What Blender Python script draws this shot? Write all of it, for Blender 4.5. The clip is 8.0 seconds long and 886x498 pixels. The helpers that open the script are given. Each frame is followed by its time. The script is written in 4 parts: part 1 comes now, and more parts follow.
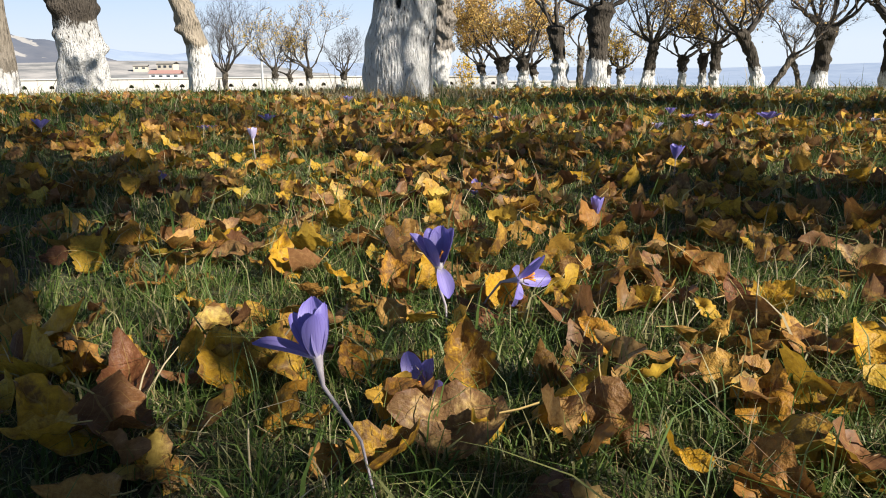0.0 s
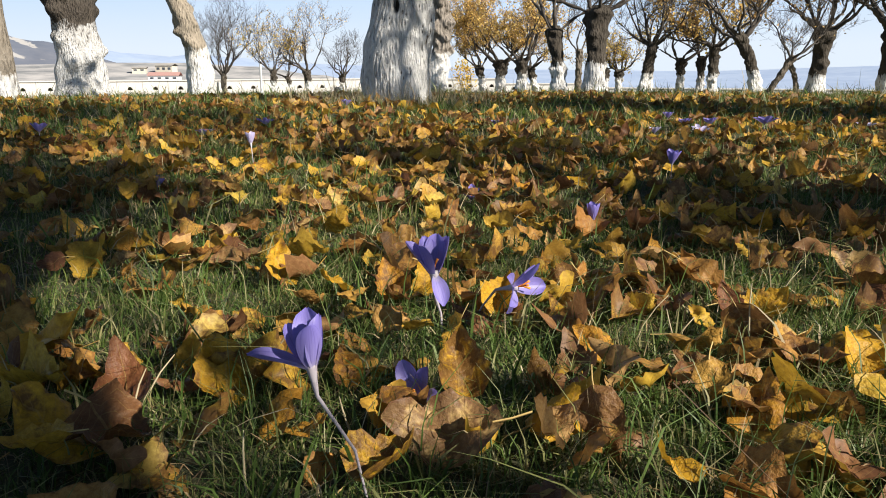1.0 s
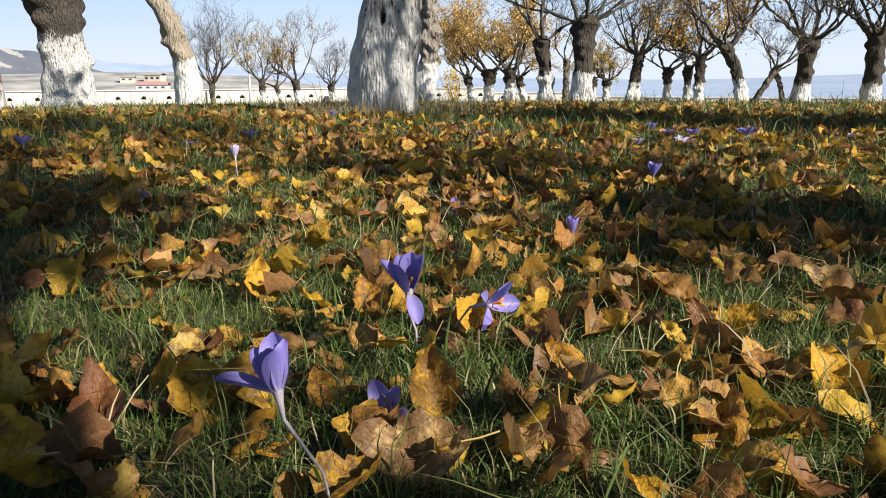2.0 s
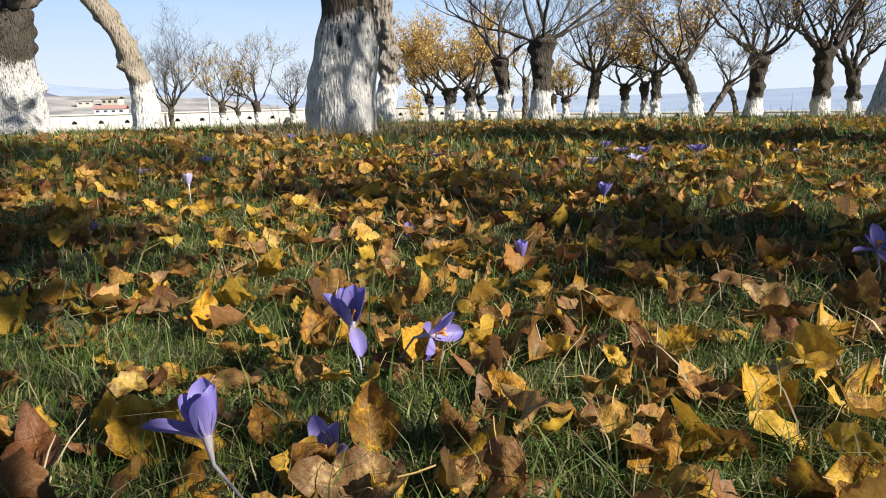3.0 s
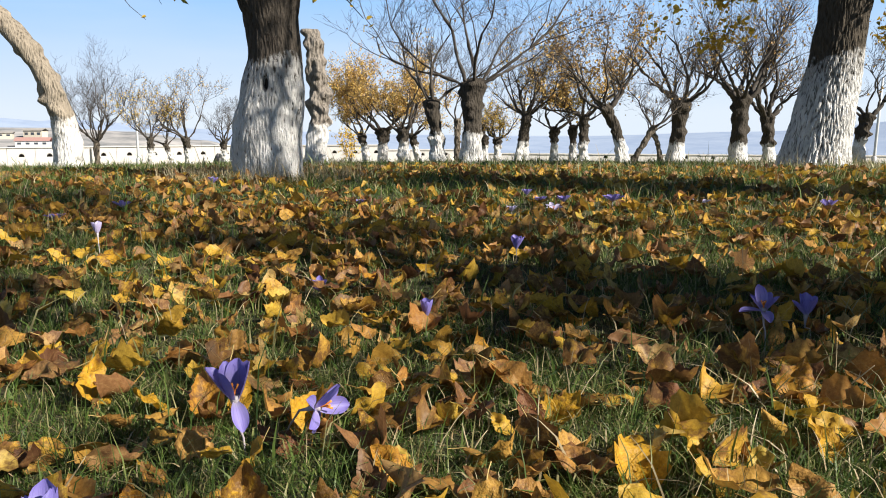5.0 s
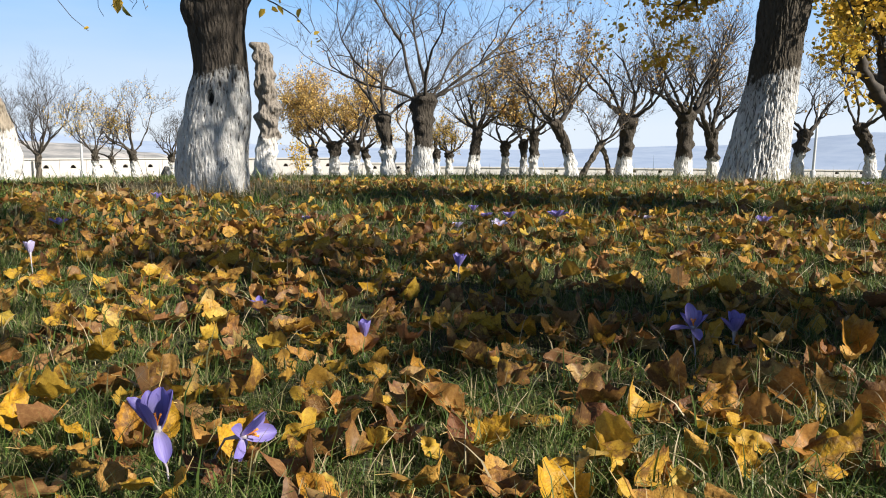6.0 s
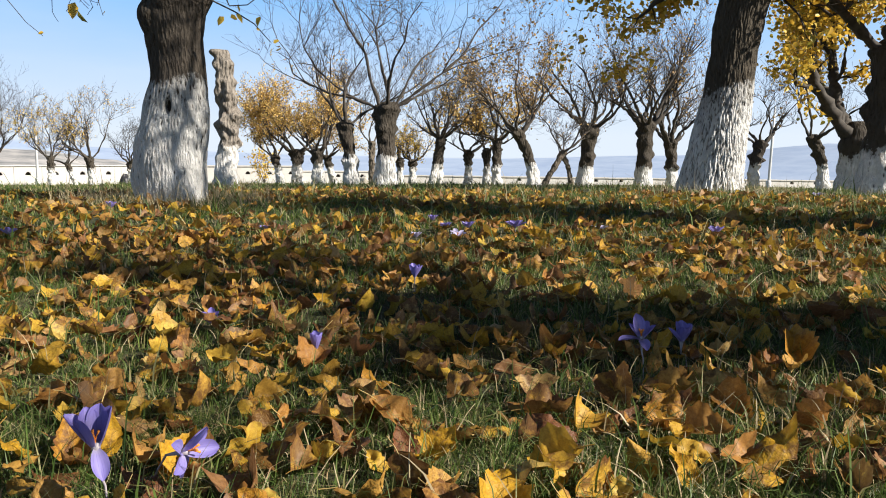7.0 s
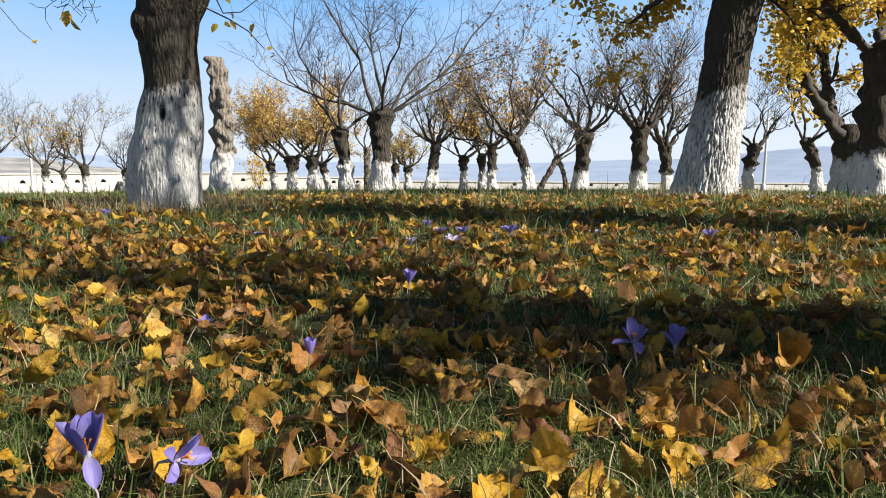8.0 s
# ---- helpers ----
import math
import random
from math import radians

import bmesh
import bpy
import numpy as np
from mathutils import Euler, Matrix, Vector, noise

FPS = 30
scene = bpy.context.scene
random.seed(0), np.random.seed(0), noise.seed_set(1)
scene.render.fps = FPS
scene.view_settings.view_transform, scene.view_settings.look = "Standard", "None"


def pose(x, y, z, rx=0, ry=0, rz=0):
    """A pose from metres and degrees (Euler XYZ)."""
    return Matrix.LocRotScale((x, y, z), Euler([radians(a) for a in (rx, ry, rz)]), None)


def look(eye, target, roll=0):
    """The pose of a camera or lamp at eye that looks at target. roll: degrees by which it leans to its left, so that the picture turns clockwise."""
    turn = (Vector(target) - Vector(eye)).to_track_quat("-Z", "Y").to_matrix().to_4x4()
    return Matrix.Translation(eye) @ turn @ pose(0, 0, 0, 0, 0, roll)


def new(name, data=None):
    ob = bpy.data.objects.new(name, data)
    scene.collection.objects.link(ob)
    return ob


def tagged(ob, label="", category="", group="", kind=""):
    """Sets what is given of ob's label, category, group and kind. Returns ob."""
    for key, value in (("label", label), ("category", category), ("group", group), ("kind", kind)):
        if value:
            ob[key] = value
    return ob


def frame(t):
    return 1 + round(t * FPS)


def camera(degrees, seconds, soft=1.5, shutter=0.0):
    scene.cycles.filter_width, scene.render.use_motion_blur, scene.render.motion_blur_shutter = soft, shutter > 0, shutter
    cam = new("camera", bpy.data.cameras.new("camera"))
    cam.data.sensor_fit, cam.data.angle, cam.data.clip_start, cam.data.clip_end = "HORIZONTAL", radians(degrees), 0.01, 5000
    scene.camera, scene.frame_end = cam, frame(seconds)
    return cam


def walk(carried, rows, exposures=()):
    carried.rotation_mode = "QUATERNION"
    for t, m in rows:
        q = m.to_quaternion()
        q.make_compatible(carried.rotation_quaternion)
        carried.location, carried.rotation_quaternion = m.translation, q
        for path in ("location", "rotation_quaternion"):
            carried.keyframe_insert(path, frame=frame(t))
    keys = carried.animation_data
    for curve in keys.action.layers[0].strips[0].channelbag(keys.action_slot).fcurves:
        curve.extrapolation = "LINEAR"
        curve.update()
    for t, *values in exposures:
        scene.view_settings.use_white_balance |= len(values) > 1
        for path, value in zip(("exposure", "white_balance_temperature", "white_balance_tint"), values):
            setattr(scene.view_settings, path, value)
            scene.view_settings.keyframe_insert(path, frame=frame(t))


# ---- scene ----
cam = camera(60.0, 8.0, soft=1.0)
PATH = [
    (0, (-0.0120, -0.1596, 0.3072), (-0.0156, 2.1792, -0.2340), -0.3),
    (0.5, (-0.0108, -0.1620, 0.3120), (-0.0120, 2.1768, -0.2268), -0.3),
    (1, (-0.0084, -0.1632, 0.3144), (-0.0072, 2.1768, -0.2196), -0.2),
    (2.5, (0.0228, -0.1752, 0.3360), (0.0996, 2.1744, -0.1488), -0.7),
    (3, (0.0372, -0.1788, 0.3444), (0.1776, 2.1732, -0.1104), -1.2),
    (3.5, (0.0492, -0.1824, 0.3552), (0.2364, 2.1720, -0.0696), -1.0),
    (4, (0.0600, -0.1860, 0.3684), (0.2652, 2.1720, -0.0288), -0.7),
    (4.5, (0.0768, -0.1896, 0.3816), (0.3444, 2.1660, 0.0084), 0.0),
    (5, (0.0936, -0.1896, 0.3864), (0.4404, 2.1600, 0.0444), -0.2),
    (6.5, (0.1356, -0.2064, 0.4080), (0.6912, 2.1108, 0.1188), 0.2),
    (7, (0.1452, -0.2100, 0.4092), (0.7464, 2.0976, 0.1332), 0.3),
    (7.5, (0.1488, -0.2124, 0.4116), (0.7524, 2.0952, 0.1464), 0.5),
    (8, (0.1500, -0.2136, 0.4092), (0.7632, 2.0916, 0.1500), -0.1),
]
walk(cam, [(t, look(eye, target, roll)) for t, eye, target, roll in PATH])

# ---- world, sun, exposure ----
SUN_AZ = math.atan2(-0.60, 0.80)          # towards the sun, from +x
SUN_EL = radians(31)
world = bpy.data.worlds.new("world")
scene.world = world
world.use_nodes = True
wt = world.node_tree
wt.nodes.clear()
sky = wt.nodes.new("ShaderNodeTexSky")
sky.sky_type = "NISHITA"
sky.sun_disc = False
sky.sun_elevation = SUN_EL
sky.sun_rotation = math.pi / 2 - SUN_AZ
sky.altitude = 600
sky.air_density, sky.dust_density, sky.ozone_density = 1.2, 0.15, 3.0

def world_node(kind, **values):
    n = wt.nodes.new("ShaderNode" + kind)
    for key, value in values.items():
        n.inputs[key].default_value = value
    return n


def world_ramp(source, p0, c0, p1, c1):
    n = world_node("ValToRGB")
    e = n.color_ramp.elements
    e[0].position, e[0].color = p0, (c0, c0, c0, 1)
    e[1].position, e[1].color = p1, (c1, c1, c1, 1)
    wt.links.new(source, n.inputs["Fac"])
    return n.outputs["Color"]


def world_mix(fac, a, b):
    n = world_node("Mix")
    n.data_type = "RGBA"
    for s, v in zip((n.inputs[0], n.inputs[6], n.inputs[7]), (fac, a, b)):
        if isinstance(v, (tuple, float)):
            s.default_value = v
        else:
            wt.links.new(v, s)
    return n.outputs[2]


# the air thickens towards the horizon; thin streaks of high cloud
way = world_node("TexCoord").outputs["Generated"]
height_of_way = world_node("SeparateXYZ")
wt.links.new(way, height_of_way.inputs[0])
rise = height_of_way.outputs[2]
haze = world_mix(world_ramp(rise, 0.03, 0.0, 0.20, 1.0), (8.3, 9.3, 10.5, 1), (2.9, 6.1, 10.9, 1))
zenith = world_mix(0.62, sky.outputs["Color"], (0, 0, 0, 1))
air = world_mix(world_ramp(rise, 0.22, 0.95, 0.42, 0.0), zenith, haze)
streak = world_node("Mapping")
streak.inputs["Scale"].default_value = (1.2, 1.2, 7.0)
wt.links.new(way, streak.inputs["Vector"])
wisps = world_node("TexNoise", Scale=2.2, Detail=6)
wt.links.new(streak.outputs["Vector"], wisps.inputs["Vector"])
clouded = world_mix(world_ramp(wisps.outputs["Fac"], 0.45, 0.0, 0.8, 0.32), air, (7.6, 8.7, 10.2, 1))
backlight = world_node("Background", Strength=0.05)
wt.links.new(clouded, backlight.inputs["Color"])
wt.links.new(backlight.outputs["Background"], world_node("OutputWorld").inputs["Surface"])
sun_way = Vector((math.cos(SUN_AZ) * math.cos(SUN_EL), math.sin(SUN_AZ) * math.cos(SUN_EL), math.sin(SUN_EL)))
sun = new("sun", bpy.data.lights.new("sun", "SUN"))
sun.data.energy, sun.data.angle, sun.data.color = 5.0, radians(0.55), (1.0, 0.93, 0.82)
sun.matrix_world = look(sun_way * 50, (0, 0, 0))
scene.view_settings.exposure = 1.0


# ---- materials ----
class Nodes:
    """A short way to write node materials."""

    def __init__(self, name):
        self.mat = bpy.data.materials.new(name)
        self.mat.use_nodes = True
        self.tree = self.mat.node_tree
        self.bsdf = self.tree.nodes["Principled BSDF"]
        self.out = self.tree.nodes["Material Output"]

    def add(self, kind, **values):
        n = self.tree.nodes.new("ShaderNode" + kind)
        for key, value in values.items():
            n.inputs[key.replace("_", " ")].default_value = value
        return n

    def link(self, a, b):
        self.tree.links.new(a, b)
        return self

    def put(self, socket, value):
        if hasattr(value, "links"):
            self.tree.links.new(value, socket)
        else:
            socket.default_value = value

    def math(self, op, a, b=0.0, c=0.0):
        n = self.tree.nodes.new("ShaderNodeMath")
        n.operation = op
        for s, v in zip(n.inputs, (a, b, c)):
            self.put(s, v)
        return n.outputs[0]

    def mix(self, fac, a, b, mode="MIX"):
        n = self.tree.nodes.new("ShaderNodeMix")
        n.data_type, n.blend_type = "RGBA", mode
        for s, v in zip((n.inputs[0], n.inputs[6], n.inputs[7]), (fac, a, b)):
            self.put(s, v)
        return n.outputs[2]

    def ramp(self, fac, stops, smooth=True):
        n = self.tree.nodes.new("ShaderNodeValToRGB")
        e = n.color_ramp.elements
        while len(e) < len(stops):
            e.new(0.5)
        for k, (p, c) in zip(e, stops):
            k.position, k.color = p, (*c, 1) if len(c) == 3 else c
        if not smooth:
            n.color_ramp.interpolation = "CONSTANT"
        self.put(n.inputs[0], fac)
        return n.outputs[0]

    def noise(self, scale, detail=4, rough=0.55, vector=None, distort=0.0):
        n = self.add("TexNoise", Scale=scale, Detail=detail, Roughness=rough, Distortion=distort)
        if vector is not None:
            self.link(vector, n.inputs["Vector"])
        return n.outputs["Fac"]

    def voronoi(self, scale, vector=None, feature="F1"):
        n = self.add("TexVoronoi", Scale=scale)
        n.feature = feature
        if vector is not None:
            self.link(vector, n.inputs["Vector"])
        return n.outputs["Distance"]

    def place(self, scale=(1, 1, 1), which="Object"):
        c, m = self.add("TexCoord"), self.add("Mapping", Scale=scale)
        self.link(c.outputs[which], m.inputs["Vector"])
        return m.outputs["Vector"]

    def bump(self, height, strength=0.5, distance=0.01):
        n = self.add("Bump", Strength=strength, Distance=distance)
        self.link(height, n.inputs["Height"])
        self.link(n.outputs["Normal"], self.bsdf.inputs["Normal"])
        return n.outputs["Normal"]

    def base(self, color, rough=0.8):
        self.put(self.bsdf.inputs["Base Color"], color)
        self.put(self.bsdf.inputs["Roughness"], rough)
        return self

    def thin(self, color, share):
        """Light passes through a thin leaf or petal."""
        t, m = self.add("BsdfTranslucent"), self.add("MixShader", Fac=share)
        self.put(t.inputs["Color"], color)
        self.link(self.bsdf.outputs[0], m.inputs[1]).link(t.outputs[0], m.inputs[2])
        self.link(m.outputs[0], self.out.inputs["Surface"])
        return self


def leaf_material(name, joined, hue=None):
    n = Nodes(name)
    rnd = n.add("NewGeometry").outputs["Random Per Island"] if joined else n.add("ObjectInfo").outputs["Random"]
    r2 = n.math("FRACT", n.math("MULTIPLY", rnd, 37.7))
    r3 = n.math("FRACT", n.math("MULTIPLY", rnd, 113.3))
    hue = hue or n.ramp(rnd, [(0.0, (0.533, 0.348, 0.0444)), (0.22, (0.533, 0.326, 0.037)), (0.40, (0.503, 0.289, 0.0518)), (0.54, (0.444, 0.252, 0.0666)),
                       (0.70, (0.385, 0.185, 0.0407)), (0.79, (0.163, 0.0666, 0.0266)), (0.85, (0.34, 0.185, 0.074)), (0.93, (0.488, 0.333, 0.126)), (1.0, (0.533, 0.385, 0.0518))])
    uv = n.add("UVMap")
    sep = n.add("SeparateXYZ")
    n.link(uv.outputs[0], sep.inputs[0])
    u, v = sep.outputs[0], sep.outputs[1]
    side = n.math("ABSOLUTE", n.math("SUBTRACT", u, 0.5))
    mid = n.math("LESS_THAN", side, 0.018)
    ribs = n.math("LESS_THAN", n.math("FRACT", n.math("SUBTRACT", n.math("MULTIPLY", v, 7.0), n.math("MULTIPLY", side, 5.0))), 0.07)
    vein = n.math("MAXIMUM", mid, n.math("MULTIPLY", ribs, 0.7))
    pos = n.add("TexCoord").outputs["Object"]
    off = n.add("VectorMath")
    off.operation = "ADD"
    comb = n.add("CombineXYZ")
    n.link(n.math("MULTIPLY", rnd, 40.0), comb.inputs[0])
    n.link(pos, off.inputs[0]).link(comb.outputs[0], off.inputs[1])
    grain = 1.0 if joined else 0.07
    blotch = n.noise(55 * grain, 5, 0.65, off.outputs[0])
    rot = n.math("MULTIPLY", n.ramp(n.math("ADD", blotch, n.math("MULTIPLY", n.math("SUBTRACT", r2, 0.5), 0.42)), [(0.50, (0, 0, 0)), (0.64, (1, 1, 1))]), 0.8)
    specks = n.ramp(n.noise(340 * grain, 2, 0.5, off.outputs[0]), [(0.68, (0, 0, 0)), (0.74, (1, 1, 1))])
    edge = n.ramp(n.math("ADD", side, n.math("MULTIPLY", blotch, 0.28)), [(0.54, (0, 0, 0)), (0.68, (1, 1, 1))])
    col = n.mix(rot, hue, (0.118, 0.0518, 0.0259, 1))
    col = n.mix(n.math("MULTIPLY", edge, n.math("MULTIPLY", r3, 0.8)), col, (0.148, 0.0555, 0.0222, 1))
    col = n.mix(n.math("MULTIPLY", specks, 0.22), col, (0.074, 0.0259, 0.0111, 1))
    col = n.mix(n.math("MULTIPLY", vein, 0.35), col, (0.459, 0.311, 0.104, 1))
    mottle = n.ramp(n.noise(190 * grain, 4, 0.7, off.outputs[0]), [(0.3, (0.62, 0.55, 0.5)), (0.62, (1.0, 1.0, 1.0)), (0.8, (1.18, 1.16, 1.1))])
    col = n.mix(1.0, col, mottle, "MULTIPLY")
    n.base(col, 0.55)
    n.bsdf.inputs["Specular IOR Level"].default_value = 0.3
    n.bump(n.math("ADD", n.math("MULTIPLY", vein, -0.6), n.math("MULTIPLY", n.noise(110 * grain, 3, 0.6, off.outputs[0]), 0.5)), 0.5, 0.0015 if joined else 0.015)
    n.thin(col, 0.25)
    return n.mat


LEAF = leaf_material("dry_mulberry_leaf", False)
LEAF_YELLOW = leaf_material("yellow_mulberry_leaf", False, (0.546, 0.312, 0.0234, 1))
LEAF_TAN = leaf_material("orange_mulberry_leaf", False, (0.468, 0.234, 0.0273, 1))
LEAF_BROWN = leaf_material("brown_mulberry_leaf", False, (0.187, 0.0741, 0.0296, 1))
LEAF_LITTER = leaf_material("leaf_litter", True)


def grass_material(name, stops, share):
    n = Nodes(name)
    rnd = n.add("NewGeometry").outputs["Random Per Island"]
    patch = n.noise(1.7, 3, 0.6, n.place())
    col = n.ramp(n.math("ADD", n.math("MULTIPLY", rnd, 0.7), n.math("MULTIPLY", patch, 0.3)), stops)
    n.base(col, 0.5)
    n.bsdf.inputs["Specular IOR Level"].default_value = 0.35
    n.thin(col, share)
    return n.mat


GRASS = grass_material("green_grass", [(0.0, (0.0346, 0.0684, 0.013)), (0.35, (0.0612, 0.108, 0.0202)), (0.60, (0.108, 0.162, 0.0346)), (0.74, (0.216, 0.209, 0.0792)), (0.95, (0.374, 0.324, 0.18))], 0.3)
STRAW = grass_material("dry_straw", [(0.0, (0.302, 0.238, 0.13)), (0.6, (0.396, 0.331, 0.202)), (1.0, (0.216, 0.151, 0.0792))], 0.15)

THATCH = grass_material("withered_thatch", [(0.0, (0.09, 0.05, 0.025)), (0.5, (0.22, 0.14, 0.07)), (1.0, (0.36, 0.27, 0.15))], 0.1)


def soil_material():
    n = Nodes("turf_soil")
    p = n.place()
    fine, wide = n.noise(45, 8, 0.7, p), n.noise(1.3, 5, 0.6, p)
    col = n.ramp(fine, [(0.25, (0.014, 0.010, 0.007)), (0.5, (0.036, 0.028, 0.015)), (0.72, (0.085, 0.062, 0.032))])
    green = n.ramp(n.noise(16, 5, 0.6, p), [(0.35, (0.032, 0.046, 0.012)), (0.7, (0.085, 0.095, 0.028))])
    col = n.mix(n.ramp(wide, [(0.35, (0.25, 0.25, 0.25)), (0.65, (0.85, 0.85, 0.85))]), col, green)
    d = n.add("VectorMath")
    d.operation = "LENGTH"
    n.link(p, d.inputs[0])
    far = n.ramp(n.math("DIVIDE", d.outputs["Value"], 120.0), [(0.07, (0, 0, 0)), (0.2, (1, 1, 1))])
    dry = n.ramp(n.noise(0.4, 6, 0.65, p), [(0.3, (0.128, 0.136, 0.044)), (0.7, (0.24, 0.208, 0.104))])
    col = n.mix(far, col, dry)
    n.base(col, 0.95)
    n.bump(fine, 0.8, 0.02)
    return n.mat


SOIL = soil_material()


def bark_material(name, light, dark, lime, lime_top, ridge=1.0, crack_share=1.0, slant=0.0, stretch=0.16):
    """Furrowed bark; lime wash up to lime_top metres above the foot, worn off in the furrows, which also paints shade
    into the creases.
    """
    n = Nodes(name)
    p = n.place((1, 1, stretch))
    q = n.place()
    furrow = n.noise(26 * ridge, 6, 0.62, p, 0.6)
    plate = n.voronoi(30 * ridge, n.place((1, 1, 0.3)))
    h = n.math("ADD", furrow, n.math("MULTIPLY", plate, 0.5))
    col = n.ramp(h, [(0.46, dark), (0.64, light), (0.9, tuple(c * 1.35 for c in light))])
    col = n.mix(n.math("MULTIPLY", n.noise(3.1, 4, 0.6, q), 0.5), col, (0.10, 0.085, 0.06, 1))
    if lime:
        sep = n.add("SeparateXYZ")
        n.link(q, sep.inputs[0])
        wob = n.math("MULTIPLY", n.math("SUBTRACT", n.noise(5.5, 5, 0.65, q), 0.5), 0.55)
        level = n.math("SUBTRACT", n.math("ADD", sep.outputs[2], wob), n.math("MULTIPLY", sep.outputs[0], slant))
        height = n.math("DIVIDE", level, lime_top)
        cover = n.ramp(height, [(0.68, (1, 1, 1)), (0.95, (0.55, 0.55, 0.55)), (1.2, (0, 0, 0))])
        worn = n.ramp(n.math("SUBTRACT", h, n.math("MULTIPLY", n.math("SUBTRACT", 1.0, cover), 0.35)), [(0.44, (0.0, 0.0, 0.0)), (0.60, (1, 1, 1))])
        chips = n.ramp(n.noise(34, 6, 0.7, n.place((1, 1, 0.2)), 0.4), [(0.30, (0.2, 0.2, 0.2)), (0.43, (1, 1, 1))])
        # mesh grooves lose their lime: bare bark that doubles as painted crease shade
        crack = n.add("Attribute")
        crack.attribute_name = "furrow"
        bare_groove_shade = n.ramp(crack.outputs["Fac"], [(0.22, (1, 1, 1)), (0.75, (0.03, 0.03, 0.03))])
        bare_groove_shade = n.mix(crack_share, (1, 1, 1, 1), bare_groove_shade)
        wash = n.math("MULTIPLY", n.math("MULTIPLY", cover, bare_groove_shade), n.math("MULTIPLY", worn, chips))
        tone = n.ramp(n.noise(7, 5, 0.6, q), [(0.3, (0.54, 0.53, 0.51)), (0.65, (0.78, 0.77, 0.75))])
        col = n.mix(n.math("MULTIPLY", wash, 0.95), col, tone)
    n.base(col, 0.92)
    n.bsdf.inputs["Specular IOR Level"].default_value = 0.15
    n.bump(h, 1.0, 0.05)
    return n.mat


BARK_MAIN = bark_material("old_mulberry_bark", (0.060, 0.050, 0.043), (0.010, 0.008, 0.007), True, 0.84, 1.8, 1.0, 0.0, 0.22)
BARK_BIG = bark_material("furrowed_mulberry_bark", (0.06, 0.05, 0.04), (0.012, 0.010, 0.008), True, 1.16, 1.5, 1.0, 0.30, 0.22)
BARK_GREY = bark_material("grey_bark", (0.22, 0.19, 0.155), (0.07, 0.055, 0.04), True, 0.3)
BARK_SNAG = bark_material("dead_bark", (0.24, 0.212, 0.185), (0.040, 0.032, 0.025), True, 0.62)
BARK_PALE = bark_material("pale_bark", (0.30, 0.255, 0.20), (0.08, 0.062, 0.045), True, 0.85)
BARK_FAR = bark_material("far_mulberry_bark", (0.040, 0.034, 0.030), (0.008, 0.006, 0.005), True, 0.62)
BARK_BARE = bark_material("unwashed_bark", (0.15, 0.125, 0.10), (0.04, 0.03, 0.024), False, 1.0)


def plain_material(name, a, b, scale, rough=0.8, metal=0.0, bump=0.3):
    n = Nodes(name)
    f = n.noise(scale, 6, 0.6, n.place())
    n.base(n.ramp(f, [(0.3, a), (0.7, b)]), rough)
    n.bsdf.inputs["Metallic"].default_value = metal
    if bump:
        n.bump(f, bump, 0.01)
    return n.mat


TWIG = plain_material("twig_bark", (0.028, 0.022, 0.018), (0.085, 0.070, 0.056), 14, 0.85, 0.0, 0.8)
TWIG_DARK = plain_material("dark_twig_bark", (0.020, 0.016, 0.013), (0.065, 0.053, 0.042), 14, 0.85, 0.0, 0.8)


def foliage_material(name, stops):
    n = Nodes(name)
    rnd = n.add("NewGeometry").outputs["Random Per Island"]
    col = n.ramp(rnd, stops)
    n.base(col, 0.5)
    n.thin(col, 0.35)
    return n.mat


GOLD = foliage_material("golden_foliage", [(0, (0.66, 0.43, 0.11)), (0.5, (0.76, 0.54, 0.17)), (0.8, (0.58, 0.35, 0.10)), (1, (0.42, 0.23, 0.08))])
LIME_GOLD = foliage_material("yellow_green_foliage", [(0, (0.62, 0.38, 0.05)), (0.5, (0.76, 0.50, 0.07)), (0.85, (0.50, 0.36, 0.05)), (1, (0.26, 0.24, 0.04))])
RUSTY = foliage_material("sparse_brown_foliage", [(0, (0.34, 0.19, 0.06)), (0.5, (0.46, 0.30, 0.10)), (1, (0.22, 0.12, 0.05))])


def petal_material():
    n = Nodes("lilac_petal")
    uv = n.add("UVMap")
    sep = n.add("SeparateXYZ")
    n.link(uv.outputs[0], sep.inputs[0])
    stripe = n.noise(14, 3, 0.6, n.place((1, 0.06, 1), "UV"))
    tip = n.ramp(sep.outputs[1], [(0.0, (0.46, 0.42, 0.54)), (0.22, (0.30, 0.26, 0.57)), (1.0, (0.215, 0.18, 0.53))])
    col = n.mix(n.ramp(stripe, [(0.52, (0, 0, 0)), (0.66, (0.5, 0.5, 0.5))]), tip, (0.09, 0.065, 0.32, 1))
    rnd = n.add("ObjectInfo").outputs["Random"]
    col = n.mix(n.math("MULTIPLY", rnd, 0.25), col, (0.24, 0.20, 0.52, 1))
    n.base(col, 0.45)
    n.bump(stripe, 0.25, 0.0008)
    n.thin(col, 0.35)
    return n.mat


PETAL = petal_material()
n_ = Nodes("pale_petal")
n_.base(n_.ramp(n_.noise(60, 3, 0.6, n_.place()), [(0.3, (0.493, 0.442, 0.68)), (0.7, (0.595, 0.561, 0.731))]), 0.45).thin((0.561, 0.51, 0.731, 1), 0.35)
PETAL_PALE = n_.mat
STEM = plain_material("flower_tube", (0.255, 0.221, 0.255), (0.391, 0.357, 0.374), 60, 0.5, 0, 0.1)
STIGMA = plain_material("orange_stigma", (0.62, 0.16, 0.02), (0.75, 0.30, 0.03), 200, 0.6)
